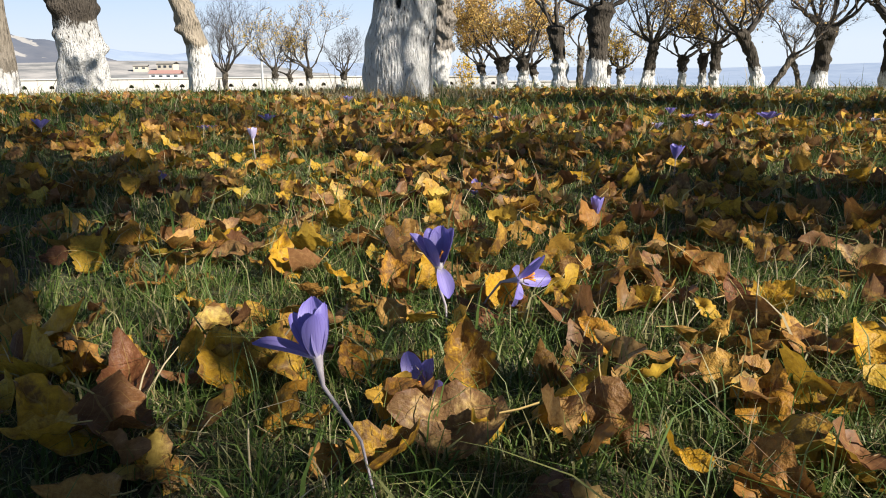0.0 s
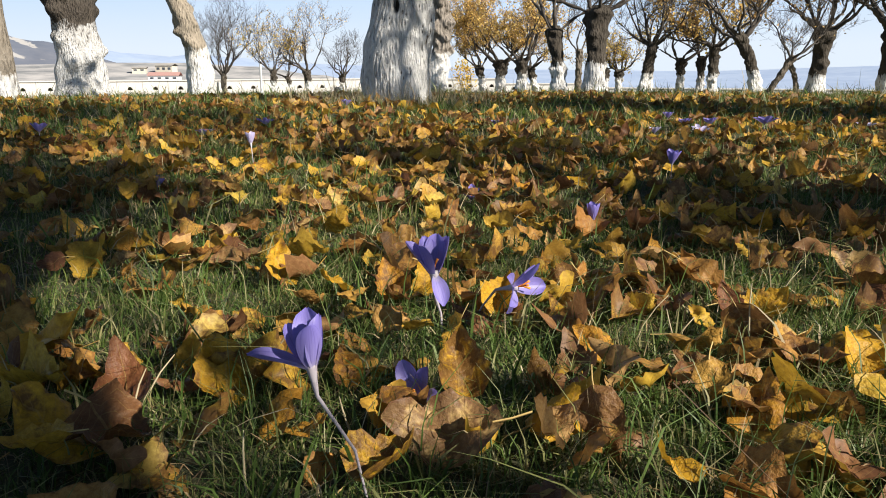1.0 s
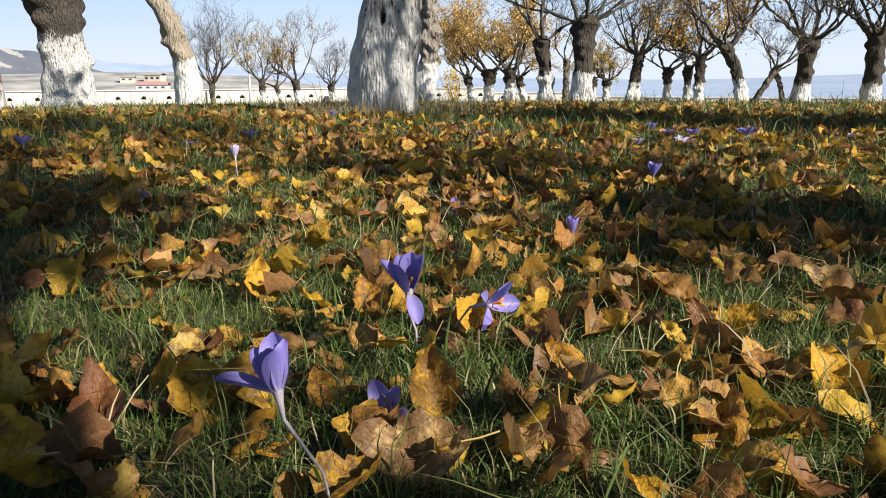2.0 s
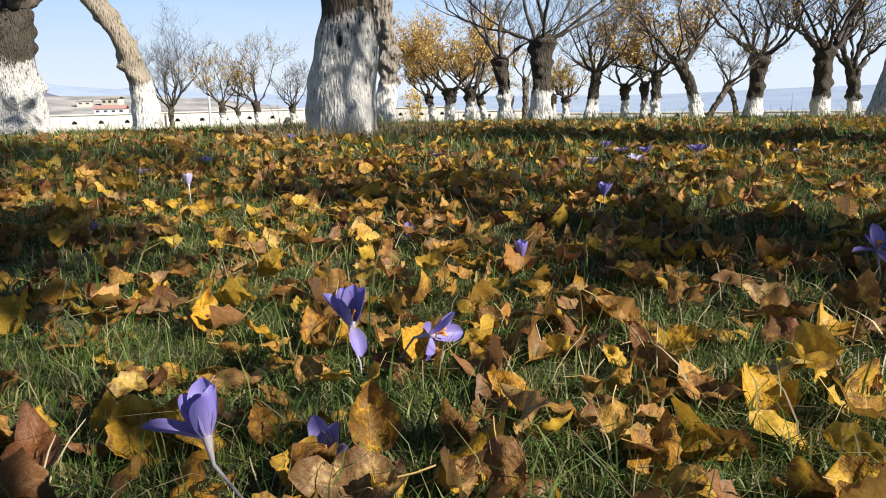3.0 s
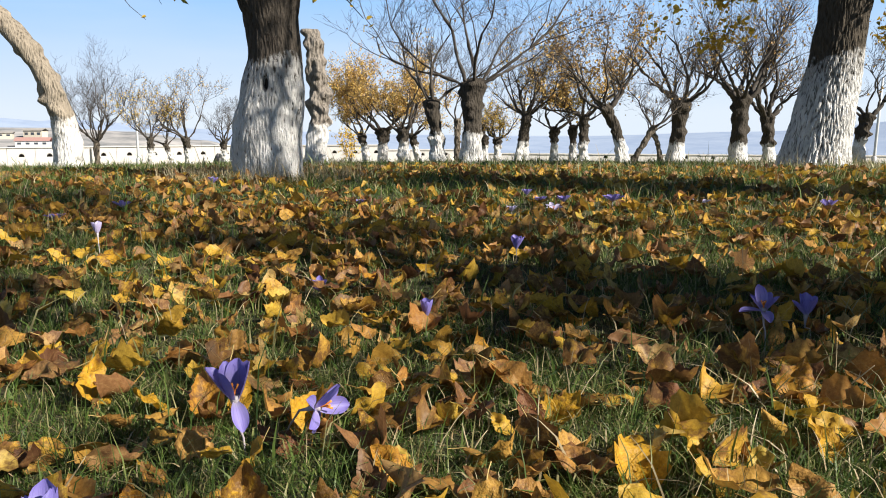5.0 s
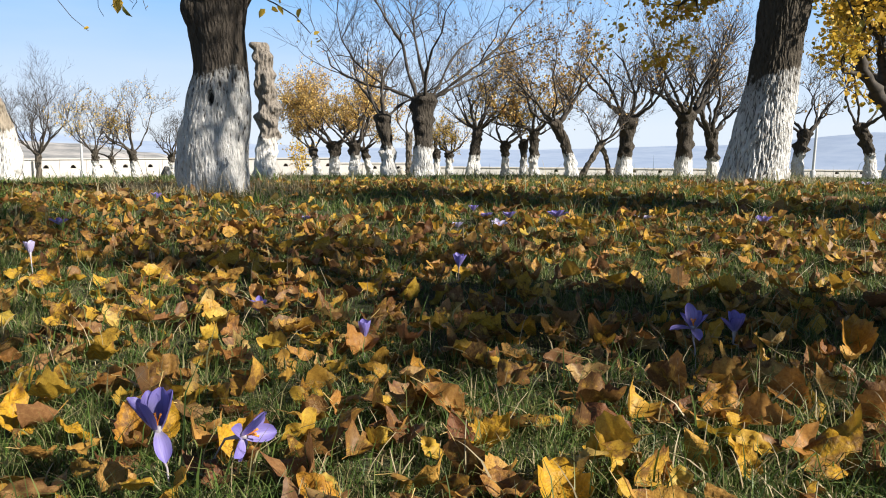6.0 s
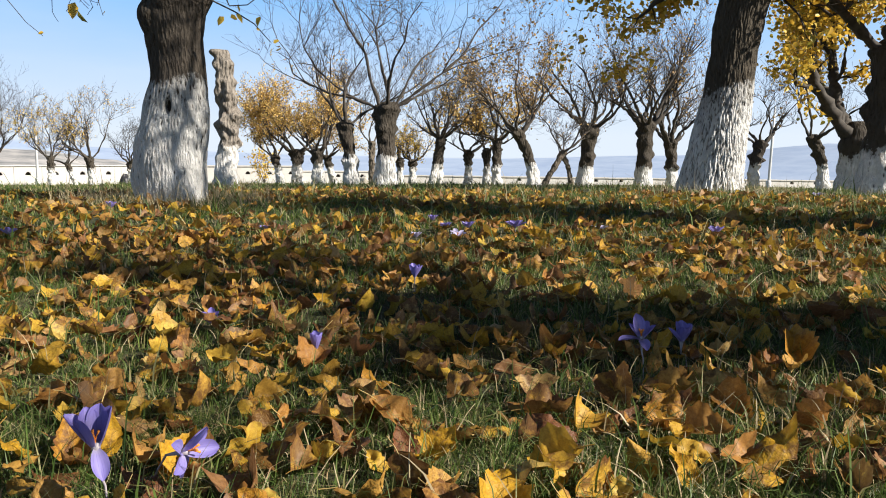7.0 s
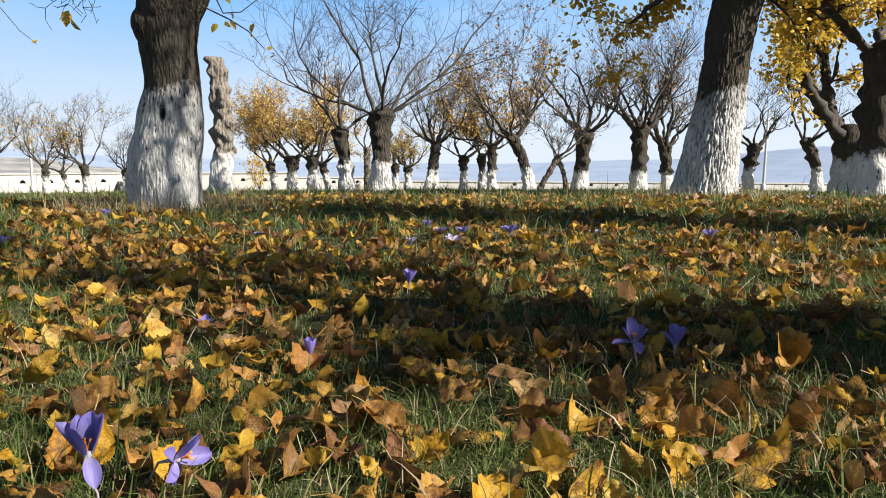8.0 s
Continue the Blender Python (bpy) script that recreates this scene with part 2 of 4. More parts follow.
PLASTER = plain_material("limestone_wall", (0.48, 0.456, 0.432), (0.576, 0.552, 0.528), 1.6, 0.9)
HOLE_DARK = plain_material("drain_shadow", (0.04, 0.032, 0.024), (0.08, 0.064, 0.048), 8, 0.95)
POLE = plain_material("galvanised_pole", (0.44, 0.448, 0.456), (0.544, 0.552, 0.56), 6, 0.5, 0.2)
CREAM = plain_material("cream_render", (0.448, 0.4, 0.32), (0.528, 0.48, 0.4), 2, 0.9)
WHITE = plain_material("white_render", (0.528, 0.52, 0.504), (0.608, 0.6, 0.584), 2, 0.9)
# roof red is greyed in its base colour to stand for distance haze
RED_ROOF = plain_material("haze_dulled_red_roofing", (0.34, 0.19, 0.17), (0.42, 0.25, 0.22), 3, 0.7)
GREY_ROOF = plain_material("grey_roofing", (0.288, 0.264, 0.24), (0.36, 0.336, 0.304), 3, 0.8)
PANE = plain_material("dark_window", (0.032, 0.04, 0.056), (0.056, 0.064, 0.08), 3, 0.2)
STALK = plain_material("leaf_stalk_skin", (0.36, 0.24, 0.08), (0.52, 0.38, 0.14), 3, 0.6, 0, 0.1)
DARK_LUMP = plain_material("dark_lump", (0.012, 0.012, 0.015), (0.03, 0.03, 0.035), 8, 0.5)
STONE = plain_material("pale_rubble", (0.42, 0.38, 0.32), (0.58, 0.54, 0.47), 5, 0.95)


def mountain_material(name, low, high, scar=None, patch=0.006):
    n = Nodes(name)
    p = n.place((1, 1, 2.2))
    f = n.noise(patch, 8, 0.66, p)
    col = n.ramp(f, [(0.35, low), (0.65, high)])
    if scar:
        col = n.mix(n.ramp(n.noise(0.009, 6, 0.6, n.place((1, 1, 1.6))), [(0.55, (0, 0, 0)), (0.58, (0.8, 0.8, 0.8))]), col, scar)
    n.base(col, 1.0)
    n.bsdf.inputs["Specular IOR Level"].default_value = 0.0
    return n.mat


# haze of the air is put into these base colours as blue-grey
HILL_FAR = mountain_material("far_haze_tinted_mountain", (0.27, 0.34, 0.48), (0.34, 0.41, 0.54))
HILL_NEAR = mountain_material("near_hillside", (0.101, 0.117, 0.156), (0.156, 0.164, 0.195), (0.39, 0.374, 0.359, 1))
HILL_LOW = mountain_material("low_dry_haze_tinted_hill", (0.17, 0.18, 0.19), (0.44, 0.42, 0.41), None, 0.07)


# ---- mesh helpers ----
class Buf:
    """Collects tubes, sheets and cards into one mesh."""

    def __init__(self):
        self.v, self.f, self.uv = [], [], []

    def grid(self, rows, closed=False):
        base, k = len(self.v), len(rows[0])
        for r in rows:
            self.v.extend(r)
        for i in range(len(rows) - 1):
            a, b = base + i * k, base + (i + 1) * k
            for j in range(k if closed else k - 1):
                j2 = (j + 1) % k
                self.f.append((a + j, a + j2, b + j2, b + j))

    def tube(self, pts, radii, sides=5, cap=True):
        rows, n = [], len(pts)
        up = Vector((0.31, 0.17, 0.93))
        for i, p in enumerate(pts):
            d = (Vector(pts[min(i + 1, n - 1)]) - Vector(pts[max(i - 1, 0)])).normalized()
            a = d.cross(up)
            if a.length < 0.05:
                a = d.cross(Vector((1, 0, 0)))
            a.normalize()
            b = d.cross(a)
            rows.append([tuple(Vector(p) + (a * math.cos(s * math.tau / sides) + b * math.sin(s * math.tau / sides)) * radii[i]) for s in range(sides)])
        base = len(self.v)
        self.grid(rows, True)
        if cap:
            self.f.append(tuple(base + (n - 1) * sides + s for s in range(sides)))

    def box(self, x0, y0, z0, x1, y1, z1):
        b = len(self.v)
        self.v += [(x0, y0, z0), (x1, y0, z0), (x1, y1, z0), (x0, y1, z0), (x0, y0, z1), (x1, y0, z1), (x1, y1, z1), (x0, y1, z1)]
        self.f += [tuple(b + i for i in q) for q in ((3, 2, 1, 0), (4, 5, 6, 7), (0, 1, 5, 4), (1, 2, 6, 5), (2, 3, 7, 6), (3, 0, 4, 7))]

    def mesh(self, name, material, smooth=True):
        me = bpy.data.meshes.new(name)
        me.from_pydata(self.v, [], self.f)
        me.materials.append(material)
        me.polygons.foreach_set("use_smooth", [smooth] * len(me.polygons))
        me.update()
        return me


def part(name, buf, material, parent, label="", smooth=True):
    me = buf if isinstance(buf, bpy.types.Mesh) else buf.mesh(name, material, smooth)
    ob = new(name, me)
    ob.parent = parent
    return tagged(ob, label) if label else ob


def raw_mesh(name, verts, loops, sizes, material, uvs=None, smooth=True):
    """A large mesh from arrays."""
    me = bpy.data.meshes.new(name)
    me.vertices.add(len(verts))
    me.vertices.foreach_set("co", np.asarray(verts, np.float32).ravel())
    me.loops.add(len(loops))
    me.loops.foreach_set("vertex_index", np.asarray(loops, np.int32))
    me.polygons.add(len(sizes))
    starts = np.concatenate(([0], np.cumsum(sizes)[:-1])).astype(np.int32)
    me.polygons.foreach_set("loop_start", starts)
    me.polygons.foreach_set("use_smooth", np.full(len(sizes), smooth))
    if uvs is not None:
        lay = me.uv_layers.new(name="UVMap")
        lay.data.foreach_set("uv", np.asarray(uvs, np.float32).ravel())
    me.materials.append(material)
    me.update(calc_edges=True)
    return me


# ---- ground ----
def smooth01(a):
    a = np.clip(a, 0, 1)
    return a * a * (3 - 2 * a)


def ground_z(x, y):
    """Height of the turf: a low swell in front of the trees, then a long fall to the wall and the valley."""
    x, y = np.asarray(x, float), np.asarray(y, float)
    r = np.hypot(x - 0.1, y + 0.2)
    z = 0.12 * smooth01((r - 1.5) / 4) - 0.08 * smooth01((r - 5.5) / 5) - 0.028 * np.clip(r - 10, 0, 45)
    z = z - 70 * smooth01((r - 60) / 500)
    bump = np.sin(3.1 * x + 1.7 * y) * np.sin(2.3 * y - 1.1 * x + 0.6) * 0.009 + np.sin(9.7 * x - 4.3 * y + 1) * np.sin(8.1 * y + 3.2 * x) * 0.005
    return z + bump * np.clip(1.3 - r / 30, 0, 1)


def gz(x, y):
    return float(ground_z(x, y))


def ground_sheet():
    k = np.linspace(-1, 1, 301)
    s = np.sinh(k * 9.2) / np.sinh(9.2) * 4500
    s = np.sort(np.concatenate((s, np.linspace(-14, 14, 281))))
    X, Y = np.meshgrid(s, s)
    Z = ground_z(X, Y + 0)
    n = len(s)
    verts = np.stack((X, Y, Z), -1).reshape(-1, 3)
    i = np.arange(n * n).reshape(n, n)
    quads = np.stack((i[:-1, :-1], i[:-1, 1:], i[1:, 1:], i[1:, :-1]), -1).reshape(-1)
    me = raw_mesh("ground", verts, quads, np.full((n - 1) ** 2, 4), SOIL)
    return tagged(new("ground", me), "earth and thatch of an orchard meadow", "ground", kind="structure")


ground_sheet()
rng = np.random.default_rng(7)


def patch_field(x, y):
    return 0.5 + 0.25 * (np.sin(2.9 * x + 1.3 * y + 0.4) + np.sin(2.1 * y - 3.3 * x + 2.0) * np.sin(1.3 * x + 4.1 * y))


def scatter(count, r0, r1, spread=52, ahead=83):
    """Even places in a ring sector of the plan round the meadow's near corner."""
    r = np.sqrt(rng.uniform(r0 * r0, r1 * r1, count))
    a = np.radians(rng.uniform(ahead - spread, ahead + spread, count))
    return 0.05 + r * np.cos(a), -0.25 + r * np.sin(a)


def tufts(x, y, each, reach):
    """Blades of one tuft stand round a common centre and lean away from it."""
    cx, cy = np.repeat(x, each), np.repeat(y, each)
    a = rng.uniform(0, math.tau, len(cx))
    d = np.abs(rng.normal(0, 1, len(cx))) * np.repeat(reach * rng.uniform(0.5, 1.5, len(x)), each)
    return cx + d * np.cos(a), cy + d * np.sin(a), a + rng.normal(0, 0.9, len(cx))


def blades(name, label, x, y, height, width, bend, material, category="grass", yaw=None, curved=False):
    """Curved tapering blades, one sheet of five vertices each."""
    n = len(x)
    z = ground_z(x, y) - 0.004
    side = rng.uniform(0, math.tau, n)
    yaw = rng.uniform(0, math.tau, n) if yaw is None else yaw
    w = np.stack((np.cos(side), np.sin(side), np.zeros(n)), -1) * (width / 2)[:, None]
    d = np.stack((np.cos(yaw), np.sin(yaw), np.zeros(n)), -1)
    p = np.stack((x, y, z), -1)
    up = np.array((0, 0, 1.0))
    lean = bend[:, None]
    m1 = p + up * (height * 0.5)[:, None] + d * (height[:, None] * lean * 0.22)
    m2 = p + up * (height * (1 - 0.28 * bend))[:, None] + d * (height[:, None] * lean * 0.85)
    if curved:
        rows = []
        for t, share in ((0.0, 1.0), (0.3, 0.95), (0.6, 0.75), (0.85, 0.4)):
            c = p * (1 - t) ** 2 + (p + up * (height * 0.62)[:, None]) * (2 * t * (1 - t)) + m2 * t * t
            rows += [c - w * share, c + w * share]
        verts = np.stack(rows + [m2], 1).reshape(-1, 3)
        b = (np.arange(n) * 9)[:, None]
        loops = (b + np.array((0, 1, 3, 2, 2, 3, 5, 4, 4, 5, 7, 6, 6, 7, 8))).reshape(-1)
        sizes = np.tile((4, 4, 4, 3), n)
    else:
        verts = np.stack((p - w, p + w, m1 + w * 0.8, m1 - w * 0.8, m2), 1).reshape(-1, 3)
        b = (np.arange(n) * 5)[:, None]
        loops = (b + np.array((0, 1, 2, 3, 3, 2, 4))).reshape(-1)
        sizes = np.tile((4, 3), n)
    me = raw_mesh(name, verts, loops, sizes, material)
    return tagged(new(name, me), label, category, kind="stuff")


def lawn():
    xs, ys, hs, ws, yaws = [], [], [], [], []
    for count, r0, r1, h, w in ((75000, 0.22, 1.3, 0.024, 0.0015), (130000, 1.3, 3.2, 0.027, 0.0021), (120000, 3.2, 7.0, 0.042, 0.0038), (80000, 7.0, 16.0, 0.055, 0.008)):
        x, y = scatter(count // 9, r0, r1)
        keep = rng.uniform(0, 1, len(x)) < 0.35 + 0.65 * patch_field(x, y)
        tall = np.repeat(rng.lognormal(0, 0.3, keep.sum()), 9)
        x, y, away = tufts(x[keep], y[keep], 9, 0.009 + w * 2)
        xs.append(x), ys.append(y), yaws.append(away)
        hs.append(h * tall * rng.lognormal(0.05, 0.40, len(x)))
        ws.append(w * rng.lognormal(0, 0.4, len(x)))
    x, y = np.concatenate(xs), np.concatenate(ys)
    blades("grass", "short green autumn grass with drying tips", x, y, np.concatenate(hs), np.concatenate(ws), rng.uniform(0.15, 1.75, len(x)), GRASS, yaw=np.concatenate(yaws))
    xs, ys, hs, ws = [], [], [], []
    for count, r0, r1, h, w in ((900, 0.5, 1.5, 0.036, 0.0014), (3400, 1.5, 4.0, 0.046, 0.0020), (8000, 4.0, 12.0, 0.07, 0.0035)):
        x, y = scatter(count, r0, r1)
        xs.append(x), ys.append(y)
        hs.append(h * rng.lognormal(0, 0.45, count))
        ws.append(w * rng.uniform(0.7, 1.3, count))
    x, y = np.concatenate(xs), np.concatenate(ys)
    blades("dry_grass", "straw-coloured dead grass stalks among the turf", x, y, np.concatenate(hs), np.concatenate(ws), rng.uniform(0.05, 1.5, len(x)), STRAW, curved=True)

    xs, ys, hs, ws = [], [], [], []
    for count, r0, r1, h, w in ((9000, 0.3, 1.5, 0.016, 0.0014), (16000, 1.5, 3.6, 0.02, 0.002)):
        x, y = scatter(count, r0, r1)
        xs.append(x), ys.append(y)
        hs.append(h * rng.lognormal(0, 0.5, count))
        ws.append(w * rng.uniform(0.6, 1.5, count))
    x, y = np.concatenate(xs), np.concatenate(ys)
    blades("thatch", "brown withered blades lying flat between the grass", x, y, np.concatenate(hs), np.concatenate(ws), rng.uniform(1.6, 2.8, len(x)), THATCH)

    xs, ys = [], []
    for cx, cy, r0, r1, count in ((-0.31, 5.17, 0.24, 0.75, 2400), (4.86, 6.86, 0.34, 0.9, 1800), (-0.17, 10.38, 0.2, 0.6, 600)):
        r, a = rng.uniform(r0, r1, count), rng.uniform(0, math.tau, count)
        xs.append(cx + r * np.cos(a)), ys.append(cy + r * np.sin(a))
    x, y = np.concatenate(xs), np.concatenate(ys)
    blades("grass_tuft", "longer drying grass round the foot of the boles", x, y, 0.085 * rng.lognormal(0, 0.45, len(x)), 0.0035 * rng.uniform(0.6, 1.3, len(x)), rng.uniform(0.1, 1.3, len(x)), STRAW)
    # a rank patch of longer blades and dead stalks
    x, y = rng.normal(0.95, 0.42, 5200), rng.normal(0.72, 0.30, 5200)
    ok = np.hypot(x, y + 0.2) > 0.42
    x, y = x[ok], y[ok]
    blades("long_grass", "longer bright green grass blades in a rank patch", x, y, 0.038 * rng.lognormal(0, 0.4, len(x)), 0.0022 * rng.uniform(0.6, 1.4, len(x)), rng.uniform(0.2, 1.5, len(x)), GRASS, curved=True)
    blades("dead_stalks", "dead straw stalks in the rank patch", x[::3], y[::3], 0.040 * rng.lognormal(0, 0.35, len(x[::3])), 0.0026 * rng.uniform(0.6, 1.3, len(x[::3])), rng.uniform(0.05, 1.4, len(x[::3])), STRAW, curved=True)


lawn()


# ---- trees ----
def wobble(p, scale, seed):
    return noise.noise(Vector(p) * scale + Vector((seed * 7.3, seed * 3.1, seed)))


def trunk_mesh(name, spine, radii, material, seed, sides=40, rings=60, burl=0.12, furrow=0.0, flare=0.35, hollow=None, knots=0, fine=1.0):
    """A bole swept along a spine of points; burls, furrows and a flared foot are in the mesh."""
    spine = [Vector(p) for p in spine]
    top = len(spine) - 1
    buf, rows, depth_of = Buf(), [], []
    pick = random.Random(seed * 13 + 1)
    tall = spine[-1].z
    lumps = [(pick.uniform(0, math.tau), tall * pick.uniform(0.3, 1.0), radii[1] * pick.uniform(0.3, 0.75), pick.choice((0.62, 0.55, 0.48, 0.4, -0.35))) for _ in range(knots)]
    lumps = [(ka, kz, kr, kd * kr) for ka, kz, kr, kd in lumps]
    for i in range(rings + 1):
        t = i / rings * top
        k = min(int(t), top - 1)
        u = t - k
        p0, p1, p2, p3 = (spine[max(0, min(top, k + o))] for o in (-1, 0, 1, 2))
        c = 0.5 * ((2 * p1) + (p2 - p0) * u + (2 * p0 - 5 * p1 + 4 * p2 - p3) * u * u + (3 * p1 - p0 - 3 * p2 + p3) * u ** 3)
        r = radii[k] * (1 - u) + radii[k + 1] * u
        foot = math.exp(-c.z / (1.1 * radii[0])) if c.z > 0 else 1.0
        row = []
        for j in range(sides):
            a = j / sides * math.tau
            d = Vector((math.cos(a), math.sin(a), 0))
            q = c + d * r
            s = 1 + burl * (1.1 * wobble(q, 2.4 / (4 * radii[0]), seed) + 0.8 * wobble(q, 6.0 / (4 * radii[0]), seed + 5))
            s += flare * foot * (0.6 + 0.7 * wobble((math.cos(a) * 2, math.sin(a) * 2, seed), 1.0, seed))
            if furrow:
                b = a + 0.10 * c.z + 0.03 * noise.noise(Vector((a * 3, c.z * 5, seed)))
                g = noise.noise(Vector((math.cos(b) * 7.5 * fine, math.sin(b) * 7.5 * fine, c.z * 4.4 * fine + 0.8 * math.sin(a * 3 + seed))) + Vector((seed, 0, 0)))
                g2 = noise.noise(Vector((math.cos(b) * 13 * fine, math.sin(b) * 13 * fine, c.z * 8.0 * fine)) + Vector((0, seed, 0)))
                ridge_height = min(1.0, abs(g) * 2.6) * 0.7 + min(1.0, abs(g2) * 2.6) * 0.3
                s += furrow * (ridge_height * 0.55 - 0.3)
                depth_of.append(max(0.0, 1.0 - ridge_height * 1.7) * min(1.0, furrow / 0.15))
            q = c + d * r * s
            for ka, kz, kr, kd in lumps:
                da = (a - ka + math.pi) % math.tau - math.pi
                w = math.hypot(da * r, c.z - kz) / kr
                if w < 1:
                    q += d * kd * (1 - w * w) ** 2
            for hp, hr, hd in hollow or ():
                w = Vector(((q - hp).x, (q - hp).y, (q - hp).z * (0.45 if hd > 0 else 0.8))).length / hr
                if w < 1.6:
                    q -= d * hd * max(0.0, 1 - (w / 1.6) ** 2)
                    # the same mask darkens the knot hole, colour in place of its shade
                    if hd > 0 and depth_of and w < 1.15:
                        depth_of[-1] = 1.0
            row.append(tuple(q))
        rows.append(row)
    buf.grid(rows, True)
    buf.f.append(tuple(len(buf.v) - sides + j for j in range(sides)))
    me = buf.mesh(name, material)
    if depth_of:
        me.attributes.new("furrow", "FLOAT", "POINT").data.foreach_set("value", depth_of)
    return me


def knotted(pts, rad):
    """The same branch with kinks and swellings between its points."""
    out, thick = [pts[0]], [rad[0]]
    for i in range(len(pts) - 1):
        for u in (0.25, 0.5, 0.75, 1.0):
            p = pts[i].lerp(pts[i + 1], u)
            r = rad[i] * (1 - u) + rad[i + 1] * u
            k = noise.noise_vector(p * 6.5) * r * (0.75 if u < 1 else 0.0)
            out.append(p + k)
            thick.append(r * (0.95 + 0.75 * max(-0.35, noise.noise(p * 9.0 + Vector((3, 1, 7))))))
    return out, thick


def grow(buf, tips, start, way, length, radius, depth, rnd, lift=0.25, kids=4, sides=5, curl=0.75):
    """A crooked branch with side branches, into one buffer; remembers where leaves may hang."""
    seg = 6 if depth > 1 else 4
    pts, rad, p, d = [start], [radius], start.copy(), way.normalized()
    for i in range(seg):
        d = (d + Vector((rnd.uniform(-1, 1), rnd.uniform(-1, 1), rnd.uniform(-0.7, 0.9))) * curl * 0.55 + Vector((0, 0, lift * 0.3))).normalized()
        p = p + d * (length / seg)
        pts.append(p.copy())
        rad.append(max(radius * (1 - 0.8 * (i + 1) / seg), 0.0022))
    if radius > 0.02:
        buf.tube(*knotted(pts, rad), sides + 2, False)
    else:
        buf.tube(pts, rad, sides if depth > 1 else 3, False)
    if depth <= 1:
        tips.extend(pts[1:])
    if depth > 0:
        for c in range(kids):
            i = rnd.randint(1 if depth < 3 else 2, seg)
            out = Vector((rnd.uniform(-1, 1), rnd.uniform(-1, 1), rnd.uniform(-0.35, 0.8))).normalized()
            grow(buf, tips, pts[i], (pts[i] - pts[i - 1]).normalized() * 0.75 + out * 0.8, length * rnd.uniform(0.35, 0.62), max(rad[i] * 0.6, 0.003), depth - 1, rnd, lift, kids, sides, curl)


def leaf_cards(tips, count, size, rnd, droop=0.5):
    """Many small folded leaves about the twigs."""
    buf = Buf()
    for _ in range(count):
        p = rnd.choice(tips) + Vector((rnd.gauss(0, 1), rnd.gauss(0, 1), rnd.gauss(-0.3, 1))) * size * 0.8
        a = Vector((rnd.uniform(-1, 1), rnd.uniform(-1, 1), rnd.uniform(-1.2, 0.5) * droop * 2)).normalized()
        b = a.cross(Vector((rnd.uniform(-1, 1), rnd.uniform(-1, 1), rnd.uniform(-1, 1)))).normalized()
        n = a.cross(b)
        s = size * rnd.uniform(0.6, 1.25)
        k = len(buf.v)
        buf.v += [tuple(p), tuple(p + a * s * 0.25 + b * s * 0.33 + n * s * 0.12), tuple(p + a * s * 0.65 + b * s * 0.27 + n * s * 0.10), tuple(p + a * s - n * s * 0.08),
                  tuple(p + a * s * 0.65 - b * s * 0.27 + n * s * 0.10), tuple(p + a * s * 0.25 - b * s * 0.33 + n * s * 0.12)]
        buf.f += [(k, k + 1, k + 2, k + 3), (k, k + 3, k + 4, k + 5)]
    return buf


def mulberry(x, y, width, head, label, seed, lean=(0.0, 0.0), bend=0.0, limbs=5, reach=2.0, spread=0.9, twigs=6, depth=3, leaves=0, leaf_size=0.07,
             foliage=None, bark=None, twig=None, sides=56, rings=64, burl=0.30, furrow=0.06, hollow=None, knob=1.22, limb_r=0.27, ways=None, flare=0.35, lift=0.25, knots=22, fine=1.0, line=None, thin=()):
    """A pollarded mulberry: a stout bole with a knotted head and long rods growing from it."""
    rnd = random.Random(seed)
    tree = new("mulberry_tree")
    tree.location = (x, y, gz(x, y) - 0.03)
    tagged(tree, label, "tree", "pollarded mulberry trees")
    r = width / 2
    spine, radii = [], []
    for i in range(6):
        t = i / 5
        off = math.sin(t * math.pi) * bend
        spine.append((lean[0] * t + off, lean[1] * t, head * t - 0.05))
        radii.append(r * (1.0 - 0.22 * math.sin(t * 2.2)) if i < 4 else r * (0.86 if i == 4 else knob * 0.86))
    if line:
        spine = [(lx, ly, lz) for lx, ly, lz, lr in line]
        radii = [lr for lx, ly, lz, lr in line]
    top = Vector(spine[-1])
    spine.append(tuple(top + Vector((0, 0, r * 0.7))))
    radii.append(r * 0.35)
    part("trunk", trunk_mesh("trunk", spine, radii, bark or BARK_FAR, seed, sides, rings, burl, furrow, flare, hollow, knots, fine), bark or BARK_FAR, tree)
    tips = []
    for i in range(limbs):
        if ways:
            w = Vector(ways[i % len(ways)])
        else:
            a = i / limbs * math.tau + rnd.uniform(-0.4, 0.4)
            w = Vector((math.cos(a) * spread, math.sin(a) * spread, rnd.uniform(0.5, 1.1)))
        buf = Buf()
        ends = []
        grow(buf, ends, top + Vector((w.x, w.y, 0)).normalized() * r * 0.55, w, reach * rnd.uniform(0.75, 1.2), r * limb_r * rnd.uniform(0.75, 1.2), depth, rnd, lift, twigs)
        part("limb", buf, twig or TWIG, tree)
        tips += ends[::5] if i in thin else ends
    if leaves:
        part("foliage", leaf_cards(tips, leaves, leaf_size, rnd), foliage or GOLD, tree, "thin autumn foliage")
    return tree

BARE = "bare pollarded mulberry with a lime-washed foot"
GOLDEN = "golden-leaved pollarded mulberry with a lime-washed foot"
SPARSE = "pollarded mulberry with a few rusty leaves"
